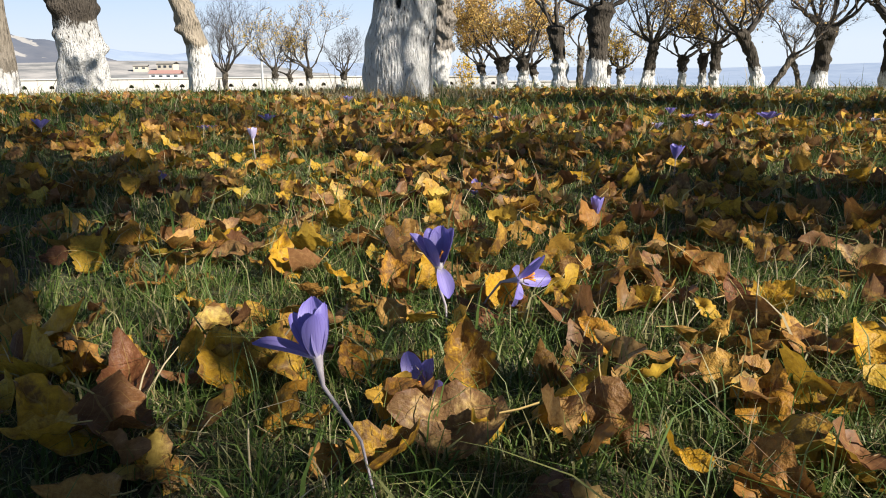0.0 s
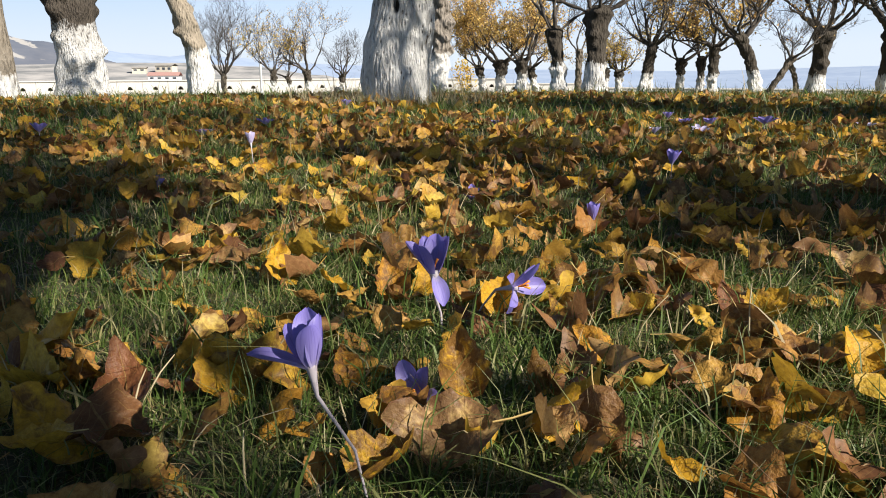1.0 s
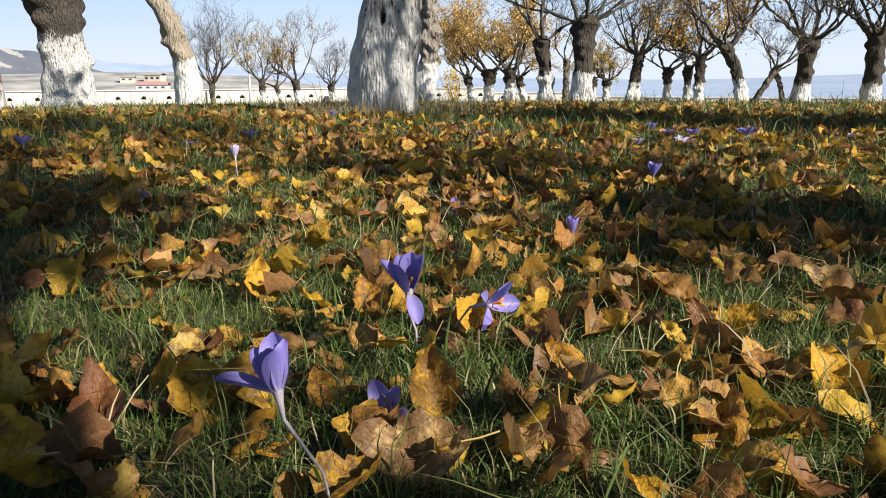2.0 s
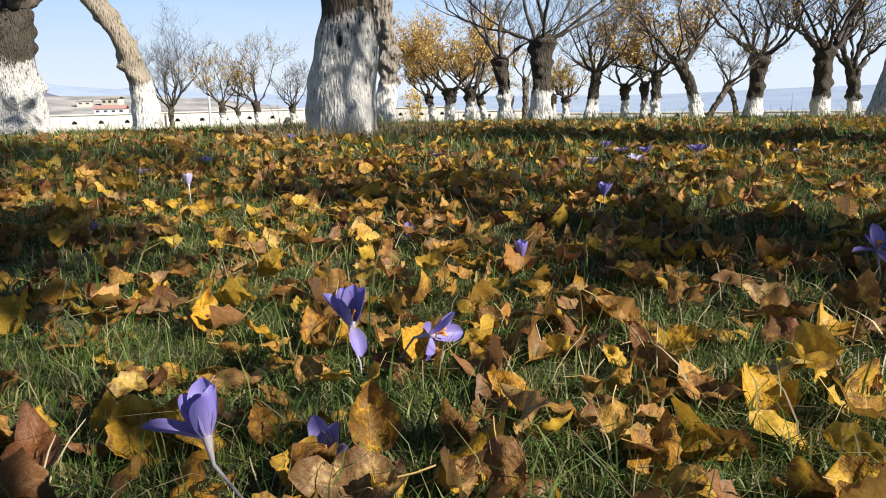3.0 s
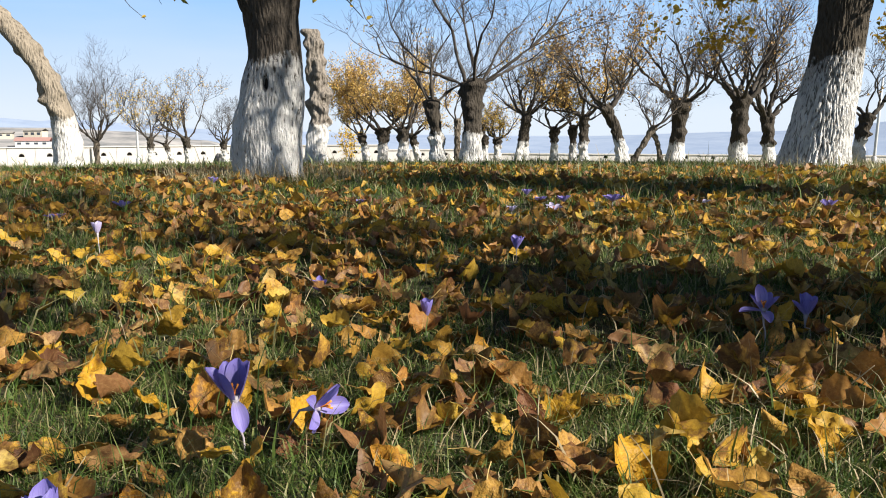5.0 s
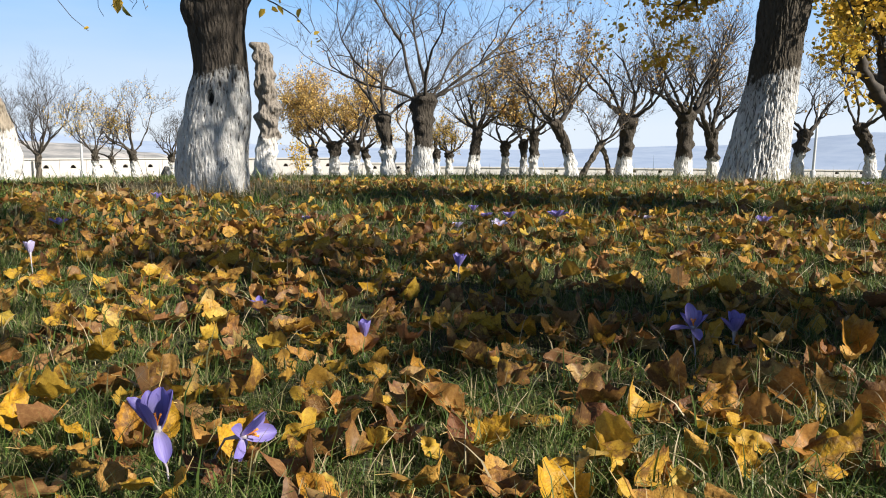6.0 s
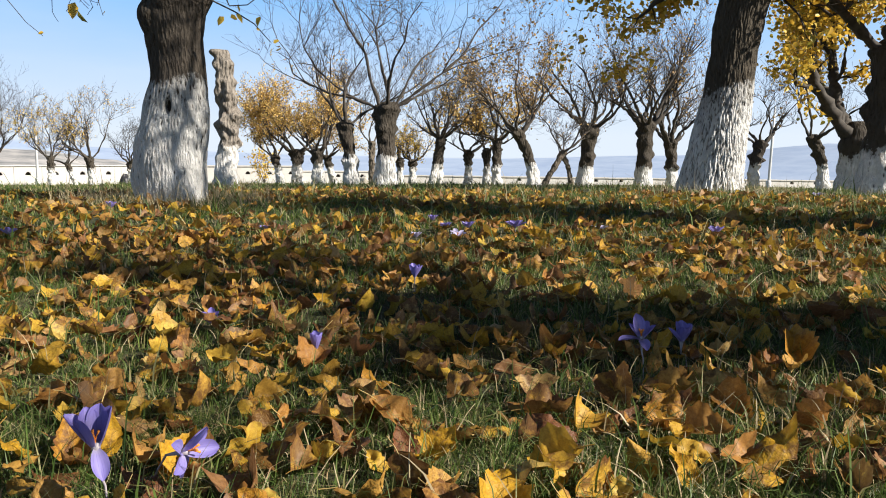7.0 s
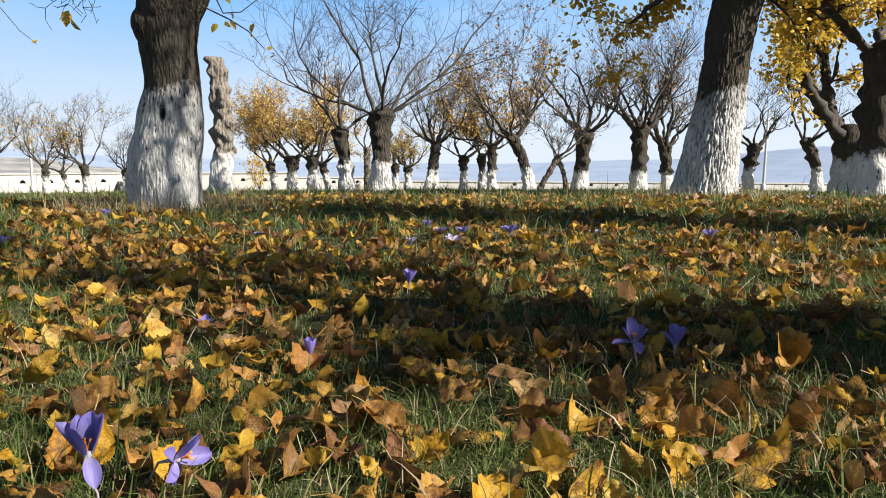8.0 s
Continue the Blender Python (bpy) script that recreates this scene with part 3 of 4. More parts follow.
# the two nearest boles
stout = mulberry(-0.318, 5.17, 0.45, 1.72, "stout old mulberry, lime-washed, with a small knot hole", 3, limbs=5, reach=1.15, spread=0.8, knots=0, leaves=110, leaf_size=0.12, limb_r=0.2,
         foliage=LIME_GOLD, bark=BARK_MAIN, twig=TWIG_DARK, sides=260, rings=240, burl=0.10, furrow=0.06, fine=1.25, flare=0.10,
         line=[(0.0, 0, -0.05, 0.221), (0.005, 0, 0.12, 0.214), (0.016, 0, 0.30, 0.214), (0.045, 0, 0.55, 0.209), (0.064, 0, 0.73, 0.191), (0.077, 0, 0.85, 0.180), (0.073, 0, 1.0, 0.176), (0.068, 0, 1.15, 0.191),
               (0.075, 0, 1.30, 0.203), (0.115, 0, 1.46, 0.216), (0.15, 0, 1.62, 0.234), (0.17, 0, 1.78, 0.180)],
         hollow=((Vector((0.012, -0.21, 0.655)), 0.018, 0.08), (Vector((-0.13, -0.10, 1.21)), 0.06, -0.04), (Vector((0.02, -0.20, 1.42)), 0.09, -0.05), (Vector((0.25, -0.1, 1.36)), 0.08, -0.035), (Vector((-0.06, -0.15, 1.50)), 0.08, -0.05),
                 (Vector((0.10, -0.26, 0.10)), 0.10, -0.04), (Vector((-0.16, -0.16, 0.30)), 0.14, -0.03)),
         lift=-0.12, ways=[(0.9, -0.3, 0.2), (-1.0, 0.0, 0.3), (0.2, 0.9, 0.9), (-0.4, -0.5, 1.2), (0.5, 0.3, 1.3)])
big = mulberry(4.86, 6.86, 0.64, 2.15, "large leaning mulberry with deeply furrowed lime-washed bark and yellow leaves", 5, limbs=10, reach=1.5, spread=1.1, leaves=11000, leaf_size=0.075, limb_r=0.2,
         foliage=LIME_GOLD, bark=BARK_BIG, twig=TWIG_DARK, twigs=5, sides=340, rings=240, burl=0.06, furrow=0.13, fine=1.5, flare=0.22, lift=-0.05, knots=0,
         line=[(-0.03, 0, -0.05, 0.335), (0.0, 0, 0.15, 0.305), (0.045, 0, 0.42, 0.282), (0.09, 0, 0.70, 0.262), (0.135, 0, 0.95, 0.248), (0.17, 0, 1.2, 0.240), (0.205, 0, 1.5, 0.232), (0.25, 0, 1.8, 0.24), (0.29, -0.05, 2.1, 0.25), (0.30, -0.1, 2.3, 0.2)],
         ways=[(-0.7, 0.5, 0.1), (-0.4, 0.8, 0.3), (0.8, 0.4, 0.0), (0.9, 0.2, -0.1), (0.4, 0.9, 0.0), (0.0, 0.9, 0.4), (-0.5, 0.2, 0.7), (0.7, 0.2, 0.5), (0.9, -0.2, 0.3), (0.6, -0.5, 0.4)])


def hanging_shoot(tree, points, leaf_size, seed):
    """A thin drooping shoot with a few large leaves, grown out of a bole."""
    rnd = random.Random(seed)
    pts = [Vector(p) - tree.location for p in points]
    b = Buf()
    b.tube(pts, [0.006 - 0.004 * i / len(pts) for i in range(len(pts))], 5)
    part("shoot", b, TWIG_DARK, tree)
    part("shoot_leaves", leaf_cards(pts[1:], 6, leaf_size, rnd, 0.9), LIME_GOLD, tree, "large hanging yellow leaves")


hanging_shoot(stout, [(0.0, 5.0, 1.52), (0.05, 4.97, 1.46), (0.09, 4.96, 1.37), (0.20, 4.95, 1.38), (0.30, 4.95, 1.46)], 0.085, 4)
hanging_shoot(stout, [(-0.05, 5.0, 1.42), (0.12, 4.98, 1.34), (0.24, 4.98, 1.27), (0.34, 4.98, 1.16)], 0.04, 6)
# dead snag behind the stout one
mulberry(-0.09, 10.38, 0.31, 1.76, "dead knobbly mulberry stump with no branches", 8, lean=(0.0, 0.0), bend=0.07, limbs=0, bark=BARK_SNAG, sides=96, rings=130, burl=0.42, furrow=0.05, knob=0.55, knots=60)
# the row on the downhill side
mulberry(-4.66, 8.15, 0.34, 2.4, "straight grey mulberry bole with a whitish foot", 11, lean=(-0.12, 0), limbs=5, reach=1.8, leaves=150, foliage=LIME_GOLD, bark=BARK_GREY, burl=0.06, flare=0.2, knots=0)
burled = mulberry(-3.92, 8.49, 0.58, 1.40, "thick burled mulberry, half lime-washed, some yellow leaves", 12, lean=(-0.12, 0), limbs=6, reach=1.7, leaves=260, foliage=LIME_GOLD, bark=BARK_MAIN, sides=64, rings=70, burl=0.20, furrow=0.04, knots=16)
hanging_shoot(burled, [(-3.8, 8.4, 1.7), (-3.2, 8.4, 2.5), (-2.5, 8.4, 2.45), (-2.05, 8.4, 1.95), (-1.90, 8.4, 1.75), (-1.75, 8.4, 1.62)], 0.05, 7)
hanging_shoot(burled, [(-3.8, 8.5, 1.7), (-3.0, 8.5, 2.7), (-2.0, 8.5, 2.75), (-1.35, 8.5, 2.3), (-1.25, 8.5, 2.05), (-1.20, 8.5, 1.86)], 0.05, 8)
mulberry(-4.06, 13.01, 0.44, 2.7, "pale leaning mulberry bole with knots", 13, lean=(-1.07, 0), bend=0.36, limbs=3, reach=1.3, bark=BARK_PALE, sides=56, rings=80, burl=0.18, knob=0.75, flare=0.2, knots=26)
mulberry(-8.04, 28.75, 0.22, 0.9, "bare grey many-stemmed tree by the wall", 14, limbs=12, reach=2.1, spread=0.75, bark=BARK_BARE, sides=12, rings=12, limb_r=0.3)
mulberry(-5.87, 27.22, 0.24, 0.95, "small mulberry with a yellow-green head", 15, limbs=5, reach=1.5, leaves=999, leaf_size=0.05, foliage=LIME_GOLD, spread=0.6)
mulberry(-5.50, 29.29, 0.22, 0.80, "small leaning mulberry, some yellow leaves", 16, lean=(-0.3, 0), limbs=4, reach=1.2, leaves=475, leaf_size=0.05, foliage=LIME_GOLD)
mulberry(-4.63, 27.46, 0.28, 0.95, "small mulberry with a few orange leaves", 17, lean=(-0.12, 0), limbs=6, reach=1.5, leaves=618, leaf_size=0.05, foliage=GOLD)
mulberry(-4.01, 31.59, 0.26, 0.9, BARE, 18, limbs=6, reach=1.3)
# far rows
mulberry(1.19, 21.76, 0.24, 0.85, GOLDEN, 21, lean=(-0.15, 0), limbs=5, reach=1.4, leaves=3570, leaf_size=0.05)
mulberry(1.62, 21.74, 0.34, 0.95, GOLDEN, 22, limbs=7, reach=1.7, spread=1.2, leaves=8568, leaf_size=0.05, knob=1.5)
mulberry(2.01, 19.70, 0.34, 0.9, GOLDEN, 23, limbs=6, reach=1.4, leaves=4045, leaf_size=0.05)
mulberry(2.90, 23.63, 0.26, 0.9, GOLDEN, 24, lean=(-0.25, 0), limbs=5, reach=1.2, leaves=1190, leaf_size=0.05, foliage=LIME_GOLD)
mulberry(2.03, 13.36, 0.27, 1.15, "slim bare mulberry with a lime-washed foot", 25, lean=(-0.12, 0), limbs=5, reach=1.6, spread=0.6)
mulberry(2.56, 13.17, 0.40, 1.42, "bare pollarded mulberry with long spreading branches", 26, lean=(0.05, 0), limbs=9, reach=2.7, spread=1.25, twigs=5, depth=3, leaves=60, leaf_size=0.06, foliage=RUSTY, sides=40, rings=50, burl=0.2, knob=1.3, limb_r=0.17, lift=0.12, knots=30,
         ways=[(-1.2, 0.1, 1.0), (-0.45, -0.1, 1.3), (0.1, 0.3, 1.3), (0.7, -0.2, 1.1), (1.3, 0.1, 0.75), (-1.4, 0.3, 0.35), (1.3, -0.3, 0.3), (-0.2, -0.8, 0.9), (0.4, 0.9, 0.9)])
mulberry(2.89, 16.56, 0.16, 1.0, "thin dark mulberry stem", 27, limbs=3, reach=1.2, bark=BARK_BARE)
mulberry(5.28, 25.28, 0.26, 0.9, GOLDEN, 28, limbs=4, reach=1.0, leaves=618, leaf_size=0.05)
mulberry(5.47, 24.21, 0.28, 0.8, "low mulberry with a dense yellow head", 29, limbs=6, reach=0.9, leaves=1475, leaf_size=0.05, foliage=LIME_GOLD)
mulberry(4.88, 19.22, 0.22, 1.3, SPARSE, 30, lean=(0.25, 0), limbs=5, reach=1.6, leaves=90, foliage=GOLD)
mulberry(5.19, 19.66, 0.24, 1.3, SPARSE, 31, lean=(0.05, 0), limbs=6, reach=1.7, leaves=160, foliage=GOLD)
mulberry(6.37, 20.89, 0.26, 1.0, "short mulberry with drooping shoots and yellow leaves", 32, limbs=5, reach=1.3, leaves=200, leaf_size=0.09, foliage=LIME_GOLD)
mulberry(7.18, 21.68, 0.24, 1.1, SPARSE, 33, limbs=4, reach=1.4, leaves=160, foliage=GOLD)
mulberry(6.73, 19.41, 0.28, 1.25, GOLDEN, 34, limbs=7, reach=1.6, leaves=1900, leaf_size=0.085)
mulberry(6.69, 16.55, 0.32, 1.3, "bent mulberry bole under a wide thin crown", 35, lean=(-0.42, 0), bend=0.1, limbs=7, reach=1.9, leaves=1300, leaf_size=0.07, foliage=RUSTY, spread=1.2)
mulberry(7.05, 17.00, 0.18, 0.9, "thin leaning mulberry stem", 36, lean=(0.55, 0), limbs=4, reach=1.3, leaves=60, foliage=RUSTY, bark=BARK_BARE)
mulberry(9.88, 21.72, 0.18, 1.0, "thin crooked mulberry stem", 37, lean=(-0.25, 0), bend=0.1, limbs=3, reach=1.1, leaves=40, foliage=RUSTY, bark=BARK_BARE)
mulberry(9.01, 18.83, 0.46, 1.6, "dark mulberry with a knotted head", 38, lean=(0.12, 0), limbs=7, reach=1.9, leaves=450, foliage=RUSTY, twig=TWIG_DARK, sides=30, rings=40, burl=0.2, knob=1.35)
mulberry(10.85, 19.01, 0.50, 1.75, "tall mulberry with a broad knotted bole", 39, lean=(0.05, 0), limbs=8, reach=2.6, leaves=1000, foliage=RUSTY, twig=TWIG_DARK, sides=30, rings=40, burl=0.22, lift=0.4)
mulberry(12.56, 20.33, 0.40, 1.4, SPARSE, 40, lean=(-0.1, 0), limbs=8, reach=2.0, leaves=600, foliage=RUSTY, twig=TWIG_DARK)
mulberry(10.88, 14.24, 0.28, 1.05, "slim dark mulberry with curved stem", 41, lean=(0.1, 0), bend=-0.08, limbs=5, reach=1.5, leaves=90, foliage=RUSTY, twig=TWIG_DARK)
mulberry(11.92, 13.41, 0.28, 1.15, "crooked slim mulberry with forked head", 42, lean=(-0.3, 0), bend=0.1, limbs=4, reach=1.6, leaves=80, foliage=RUSTY, twig=TWIG_DARK)
mulberry(8.96, 9.35, 0.52, 0.95, "forked mulberry with a thick dark bole and yellow leaves", 43, limbs=4, reach=2.3, leaves=9500, leaf_size=0.08, foliage=LIME_GOLD, twig=TWIG_DARK, sides=40, rings=40, limb_r=0.46, knob=0.85, knots=10,
         ways=[(-0.9, 0.2, 1.0), (-0.15, 0.1, 1.4), (0.7, 0.2, 1.1), (0.1, 0.8, 1.0)])
mulberry(7.44, 7.34, 0.50, 1.75, "dark mulberry bole with a white foot and yellow leaves", 44, lean=(0.1, 0), limbs=6, reach=2.0, leaves=9000, leaf_size=0.08, foliage=LIME_GOLD, twig=TWIG_DARK, sides=40, rings=40)
# trees beside and behind the view, whose shade lies on the meadow; 54 and 55 are added only to cast more of it
SHADING = "old mulberry shading the meadow"
mulberry(4.05, 2.18, 0.80, 2.3, SHADING, 51, limbs=9, reach=2.0, leaves=420, leaf_size=0.09, foliage=LIME_GOLD, twig=TWIG_DARK, lift=0.5, limb_r=0.10, knob=1.3,
         ways=[(-0.30, -0.05, 1.3), (-0.12, -0.30, 1.4), (-0.5, 0.25, 1.2), (0.3, -0.4, 1.3), (0.8, 0.3, 1.0), (0.5, 0.6, 1.2), (-0.1, 0.2, 1.6), (-0.35, -0.25, 1.0), (0.2, -0.9, 0.8)])
mulberry(2.98, 0.02, 0.56, 1.75, SHADING, 52, limbs=6, reach=0.95, leaves=150, thin=(3, 4, 5), leaf_size=0.09, foliage=LIME_GOLD, twig=TWIG_DARK, lift=0.1, knob=1.15, limb_r=0.2,
         ways=[(0.4, 0.5, 0.6), (0.5, 0.1, 0.7), (0.2, 0.6, 0.4), (0.15, -1.0, 0.05), (-0.05, -0.9, -0.1), (0.3, -0.9, 0.1)])
mulberry(1.56, -1.23, 0.48, 1.9, SHADING, 53, limbs=11, reach=0.95, leaves=3600, leaf_size=0.10, foliage=LIME_GOLD, twig=TWIG_DARK, lift=0.2, knob=1.6, thin=(7, 10),
         ways=[(0.35, 0.58, 0.62), (0.2, 0.5, 0.7), (0.1, 0.5, 0.6), (0.3, 0.3, 0.8), (0.1, 0.3, 0.9), (-0.1, 0.3, 1.0), (-0.5, -0.2, 1.0), (0.90, -0.55, -0.80), (0.15, 0.75, 0.50), (0.05, 0.65, 0.42), (-0.05, 0.45, -0.50)])
mulberry(3.16, -2.44, 0.40, 2.6, "unseen tall mulberry with a yellow head, added to shade the meadow", 54, limbs=9, reach=1.4, leaves=2900, leaf_size=0.11, foliage=LIME_GOLD, twig=TWIG_DARK, lift=0.3,
         ways=[(0.15, 0.75, 1.0), (0.0, 0.7, 1.1), (0.2, 0.7, 1.1), (0.05, 1.0, 0.9), (0.0, 0.5, 1.2), (0.2, 0.5, 1.1), (-0.1, 0.6, 1.1), (0.2, 1.1, 1.0), (0.2, 0.5, 0.8)])
mulberry(4.95, -1.46, 0.22, 3.9, "unseen tall thin-crowned mulberry, added to shade the meadow", 55, limbs=7, reach=1.5, leaves=420, leaf_size=0.11, foliage=LIME_GOLD, twig=TWIG_DARK, lift=0.4, spread=0.8)


# ---- distance ----
def ridge(name, label, material, dist, a0, a1, base, heights, seed, depth=900.0, steps=160):
    """A mountain flank: a sheet rising from the valley to an uneven crest, in a sector of bearings (degrees from ahead, right positive)."""
    buf, rows = Buf(), []
    for j in range(14):
        v = j / 13
        row = []
        for i in range(steps + 1):
            u = i / steps
            a = radians(a0 + (a1 - a0) * u)
            k = u * (len(heights) - 1)
            q = min(int(k), len(heights) - 2)
            h = heights[q] + (heights[q + 1] - heights[q]) * smooth01(k - q)
            d = dist + depth * v
            p = Vector((math.sin(a) * d, math.cos(a) * d, 0))
            rough = noise.fractal(p * 0.004 + Vector((seed, 0, 0)), 1.0, 2.0, 5) * 0.16 * h * v
            row.append((p.x, p.y, base + (float(h) - base) * (v ** 0.8) + rough))
        rows.append(row)
    buf.grid(rows)
    return tagged(new(name, buf.mesh(name, material)), label, "mountain", kind="structure")


ridge("mountain_far", "mountain range beyond the valley, tinted blue for the haze before it", HILL_FAR, 3200, -80, 80, -80, [240, 225, 200, 180, 150, 95, 45, 20, 10, 30, 90, 165, 185, 170], 3)
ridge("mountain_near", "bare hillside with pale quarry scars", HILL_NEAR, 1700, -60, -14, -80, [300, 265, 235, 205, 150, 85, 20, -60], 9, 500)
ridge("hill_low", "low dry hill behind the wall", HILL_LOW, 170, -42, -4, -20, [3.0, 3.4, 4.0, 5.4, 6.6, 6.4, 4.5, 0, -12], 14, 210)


def boundary_wall(x0, y0, x1, y1, height, sections):
    """A pale stone wall with a coping and arched drain holes."""
    wall = new("boundary_wall")
    wall.location = (x0, y0, gz(x0, y0))
    tagged(wall, "low pale limestone boundary wall with arched drain holes", "wall", kind="structure")
    a = Vector((x1 - x0, y1 - y0, 0))
    n = a.normalized()
    yaw = math.atan2(n.y, n.x)
    step = a.length / sections
    drop = (gz(x1, y1) - gz(x0, y0)) / sections
    for i in range(sections):
        o = n * (step * i)
        z = drop * i
        buf, half = Buf(), step / 2
        hw, hh, hz = 0.12, 0.16, height * 0.54
        for b in ((0, -0.2, -0.6, step - 0.012, 0.2, hz), (0, -0.2, hz, half - hw, 0.2, hz + hh), (half + hw, -0.2, hz, step - 0.012, 0.2, hz + hh), (0, -0.2, hz + hh, step - 0.012, 0.2, height),
                  (half - hw, -0.19, hz + hh * 0.45, half - hw * 0.8, 0.19, hz + hh), (half - hw * 0.8, -0.19, hz + hh * 0.78, half - hw * 0.4, 0.19, hz + hh),
                  (half + hw * 0.8, -0.19, hz + hh * 0.45, half + hw, 0.19, hz + hh), (half + hw * 0.4, -0.19, hz + hh * 0.78, half + hw * 0.8, 0.19, hz + hh)):
            buf.box(*b)
        s = part("wall_panel", buf, PLASTER, wall, smooth=False)
        s.matrix_local = Matrix.Translation(o + Vector((0, 0, z))) @ pose(0, 0, 0, 0, 0, math.degrees(yaw))
        # dark box set into the hole: its shade is given as colour
        buf = Buf()
        buf.box(half - hw - 0.02, 0.06, hz - 0.02, half + hw + 0.02, 0.19, hz + hh + 0.02)
        s = part("drain_recess", buf, HOLE_DARK, wall, "dark box painted for the shade in a drain hole", smooth=False)
        s.matrix_local = Matrix.Translation(o + Vector((0, 0, z))) @ pose(0, 0, 0, 0, 0, math.degrees(yaw))
        buf = Buf()
        buf.box(-0.01, -0.26, height + 0.002, step - 0.004, 0.26, height + 0.06)
        s = part("coping", buf, PLASTER, wall, smooth=False)
        s.matrix_local = Matrix.Translation(o + Vector((0, 0, z))) @ pose(0, 0, 0, 0, 0, math.degrees(yaw))
    return wall


boundary_wall(-30, 33, -3.5, 41.5, 0.90, 24)
boundary_wall(-3.5, 41.7, 3.2, 41.9, 0.88, 6)
boundary_wall(3.2, 42.2, 7.2, 42.3, 0.62, 3)
boundary_wall(7.2, 42.4, 40, 38.0, 0.42, 22)


def lamp_pole(x, y, height, lean=0.0):
    pole = new("lamp_pole")
    pole.location = (x, y, gz(x, y))
    tagged(pole, "slender pale metal lighting pole", "pole", "lighting poles")
    b = Buf()
    b.tube([(0, 0, -0.1), (lean * 0.5, 0, height * 0.5), (lean, 0, height)], [0.062, 0.054, 0.04], 10)
    part("shaft", b, POLE, pole)
    b = Buf()
    b.tube([(0, 0, -0.05), (0, 0, 0.25), (0, 0, 0.3)], [0.11, 0.11, 0.07], 10)
    part("base_collar", b, POLE, pole)
    b = Buf()
    b.tube([(lean, 0, height - 0.02), (lean, 0, height + 0.06)], [0.05, 0.03], 10)
    part("cap", b, POLE, pole)


lamp_pole(-8.53, 36.87, 2.6)
lamp_pole(21.45, 27.56, 3.3, 0.12)


def house(x, y, z, w, d, h, roof, walls, roofing, label, yaw=0, windows=3):
    ob = new("house")
    ob.matrix_world = pose(x, y, z, 0, 0, yaw)
    tagged(ob, label, "house", "distant houses")
    b = Buf()
    b.box(-w / 2, -d / 2, -6, w / 2, d / 2, h)
    part("wall", b, walls, ob, smooth=False)
    b = Buf()
    e = 0.4
    rows = [[(-w / 2 - e, -d / 2 - e, h + 0.02), (w / 2 + e, -d / 2 - e, h + 0.02)], [(-w / 2 - e, 0, h + roof), (w / 2 + e, 0, h + roof)], [(-w / 2 - e, d / 2 + e, h + 0.02), (w / 2 + e, d / 2 + e, h + 0.02)]]
    b.grid(rows)
    b.grid([[(p[0], p[1], h + 0.01) for p in rows[0]], [(p[0], p[1], h + 0.01) for p in rows[2]]])
    part("roof", b, roofing, ob, smooth=False)
    for i in range(windows):
        b = Buf()
        c = -w / 2 + w * (i + 0.5) / windows
        b.box(c - 0.6, -d / 2 - 0.05, h * 0.4, c + 0.6, -d / 2 + 0.1, h * 0.75)
        part("window", b, PANE, ob, smooth=False)


house(-118.2, 308.0, 1.2, 5.0, 4.6, 1.7, 0.6, CREAM, GREY_ROOF, "small cream house on the hillside", 12, 2)
house(-110.3, 315.4, 1.2, 7.0, 4.6, 2.7, 0.8, CREAM, GREY_ROOF, "small cream house beside another", -8, 3)
house(-99.5, 282.4, -1.9, 10.4, 5.5, 1.9, 1.3, WHITE, RED_ROOF, "long white house with a red roof", 6, 4)


def lump(name, x, y, size, material, label, category, seed, kind=""):
    buf, rows = Buf(), []
    for i in range(9):
        t = i / 8 * math.pi * 0.5
        rr = max(math.cos(t), 0.02)
        row = []
        for j in range(16):
            a = j / 16 * math.tau
            p = Vector((math.cos(a) * rr, math.sin(a) * rr, math.sin(t)))
            s = 1 + 0.35 * noise.noise(p * 1.9 + Vector((seed, 0, 0)))
            row.append((p.x * s * size[0] / 2, p.y * s * size[1] / 2, p.z * s * size[2] - 0.04))
        rows.append(row)
    buf.grid(rows, True)
    ob = new(name, buf.mesh(name, material))
    ob.location = (x, y, gz(x, y))
    return tagged(ob, label, category, kind=kind)


# unidentified dark lump before the wall; sack is only a stand-in name
lump("sack", -4.5, 33.5, (0.45, 0.4, 0.42), DARK_LUMP, "small dark lump lying before the wall", "sack", 4)
lump("boulder", 6.1, 38.0, (0.6, 0.5, 0.42), STONE, "pale boulder at the meadow's edge", "rock", 7)


def shrub(x, y, height, seed, leaves, label):
    rnd = random.Random(seed)
    ob = new("shrub")
    ob.location = (x, y, gz(x, y))
    tagged(ob, label, "shrub")
    tips = []
    for i in range(9):
        b = Buf()
        a = i / 9 * math.tau
        grow(b, tips, Vector((0, 0, 0)), Vector((math.cos(a) * 0.35, math.sin(a) * 0.35, 1)), height * rnd.uniform(0.7, 1), 0.014, 1, rnd)
        part("stem", b, TWIG, ob)
    part("foliage", leaf_cards(tips, leaves, 0.09, rnd), LIME_GOLD, ob)


shrub(0.95, 30.2, 1.3, 61, 420, "small yellow-green shrub before the wall")


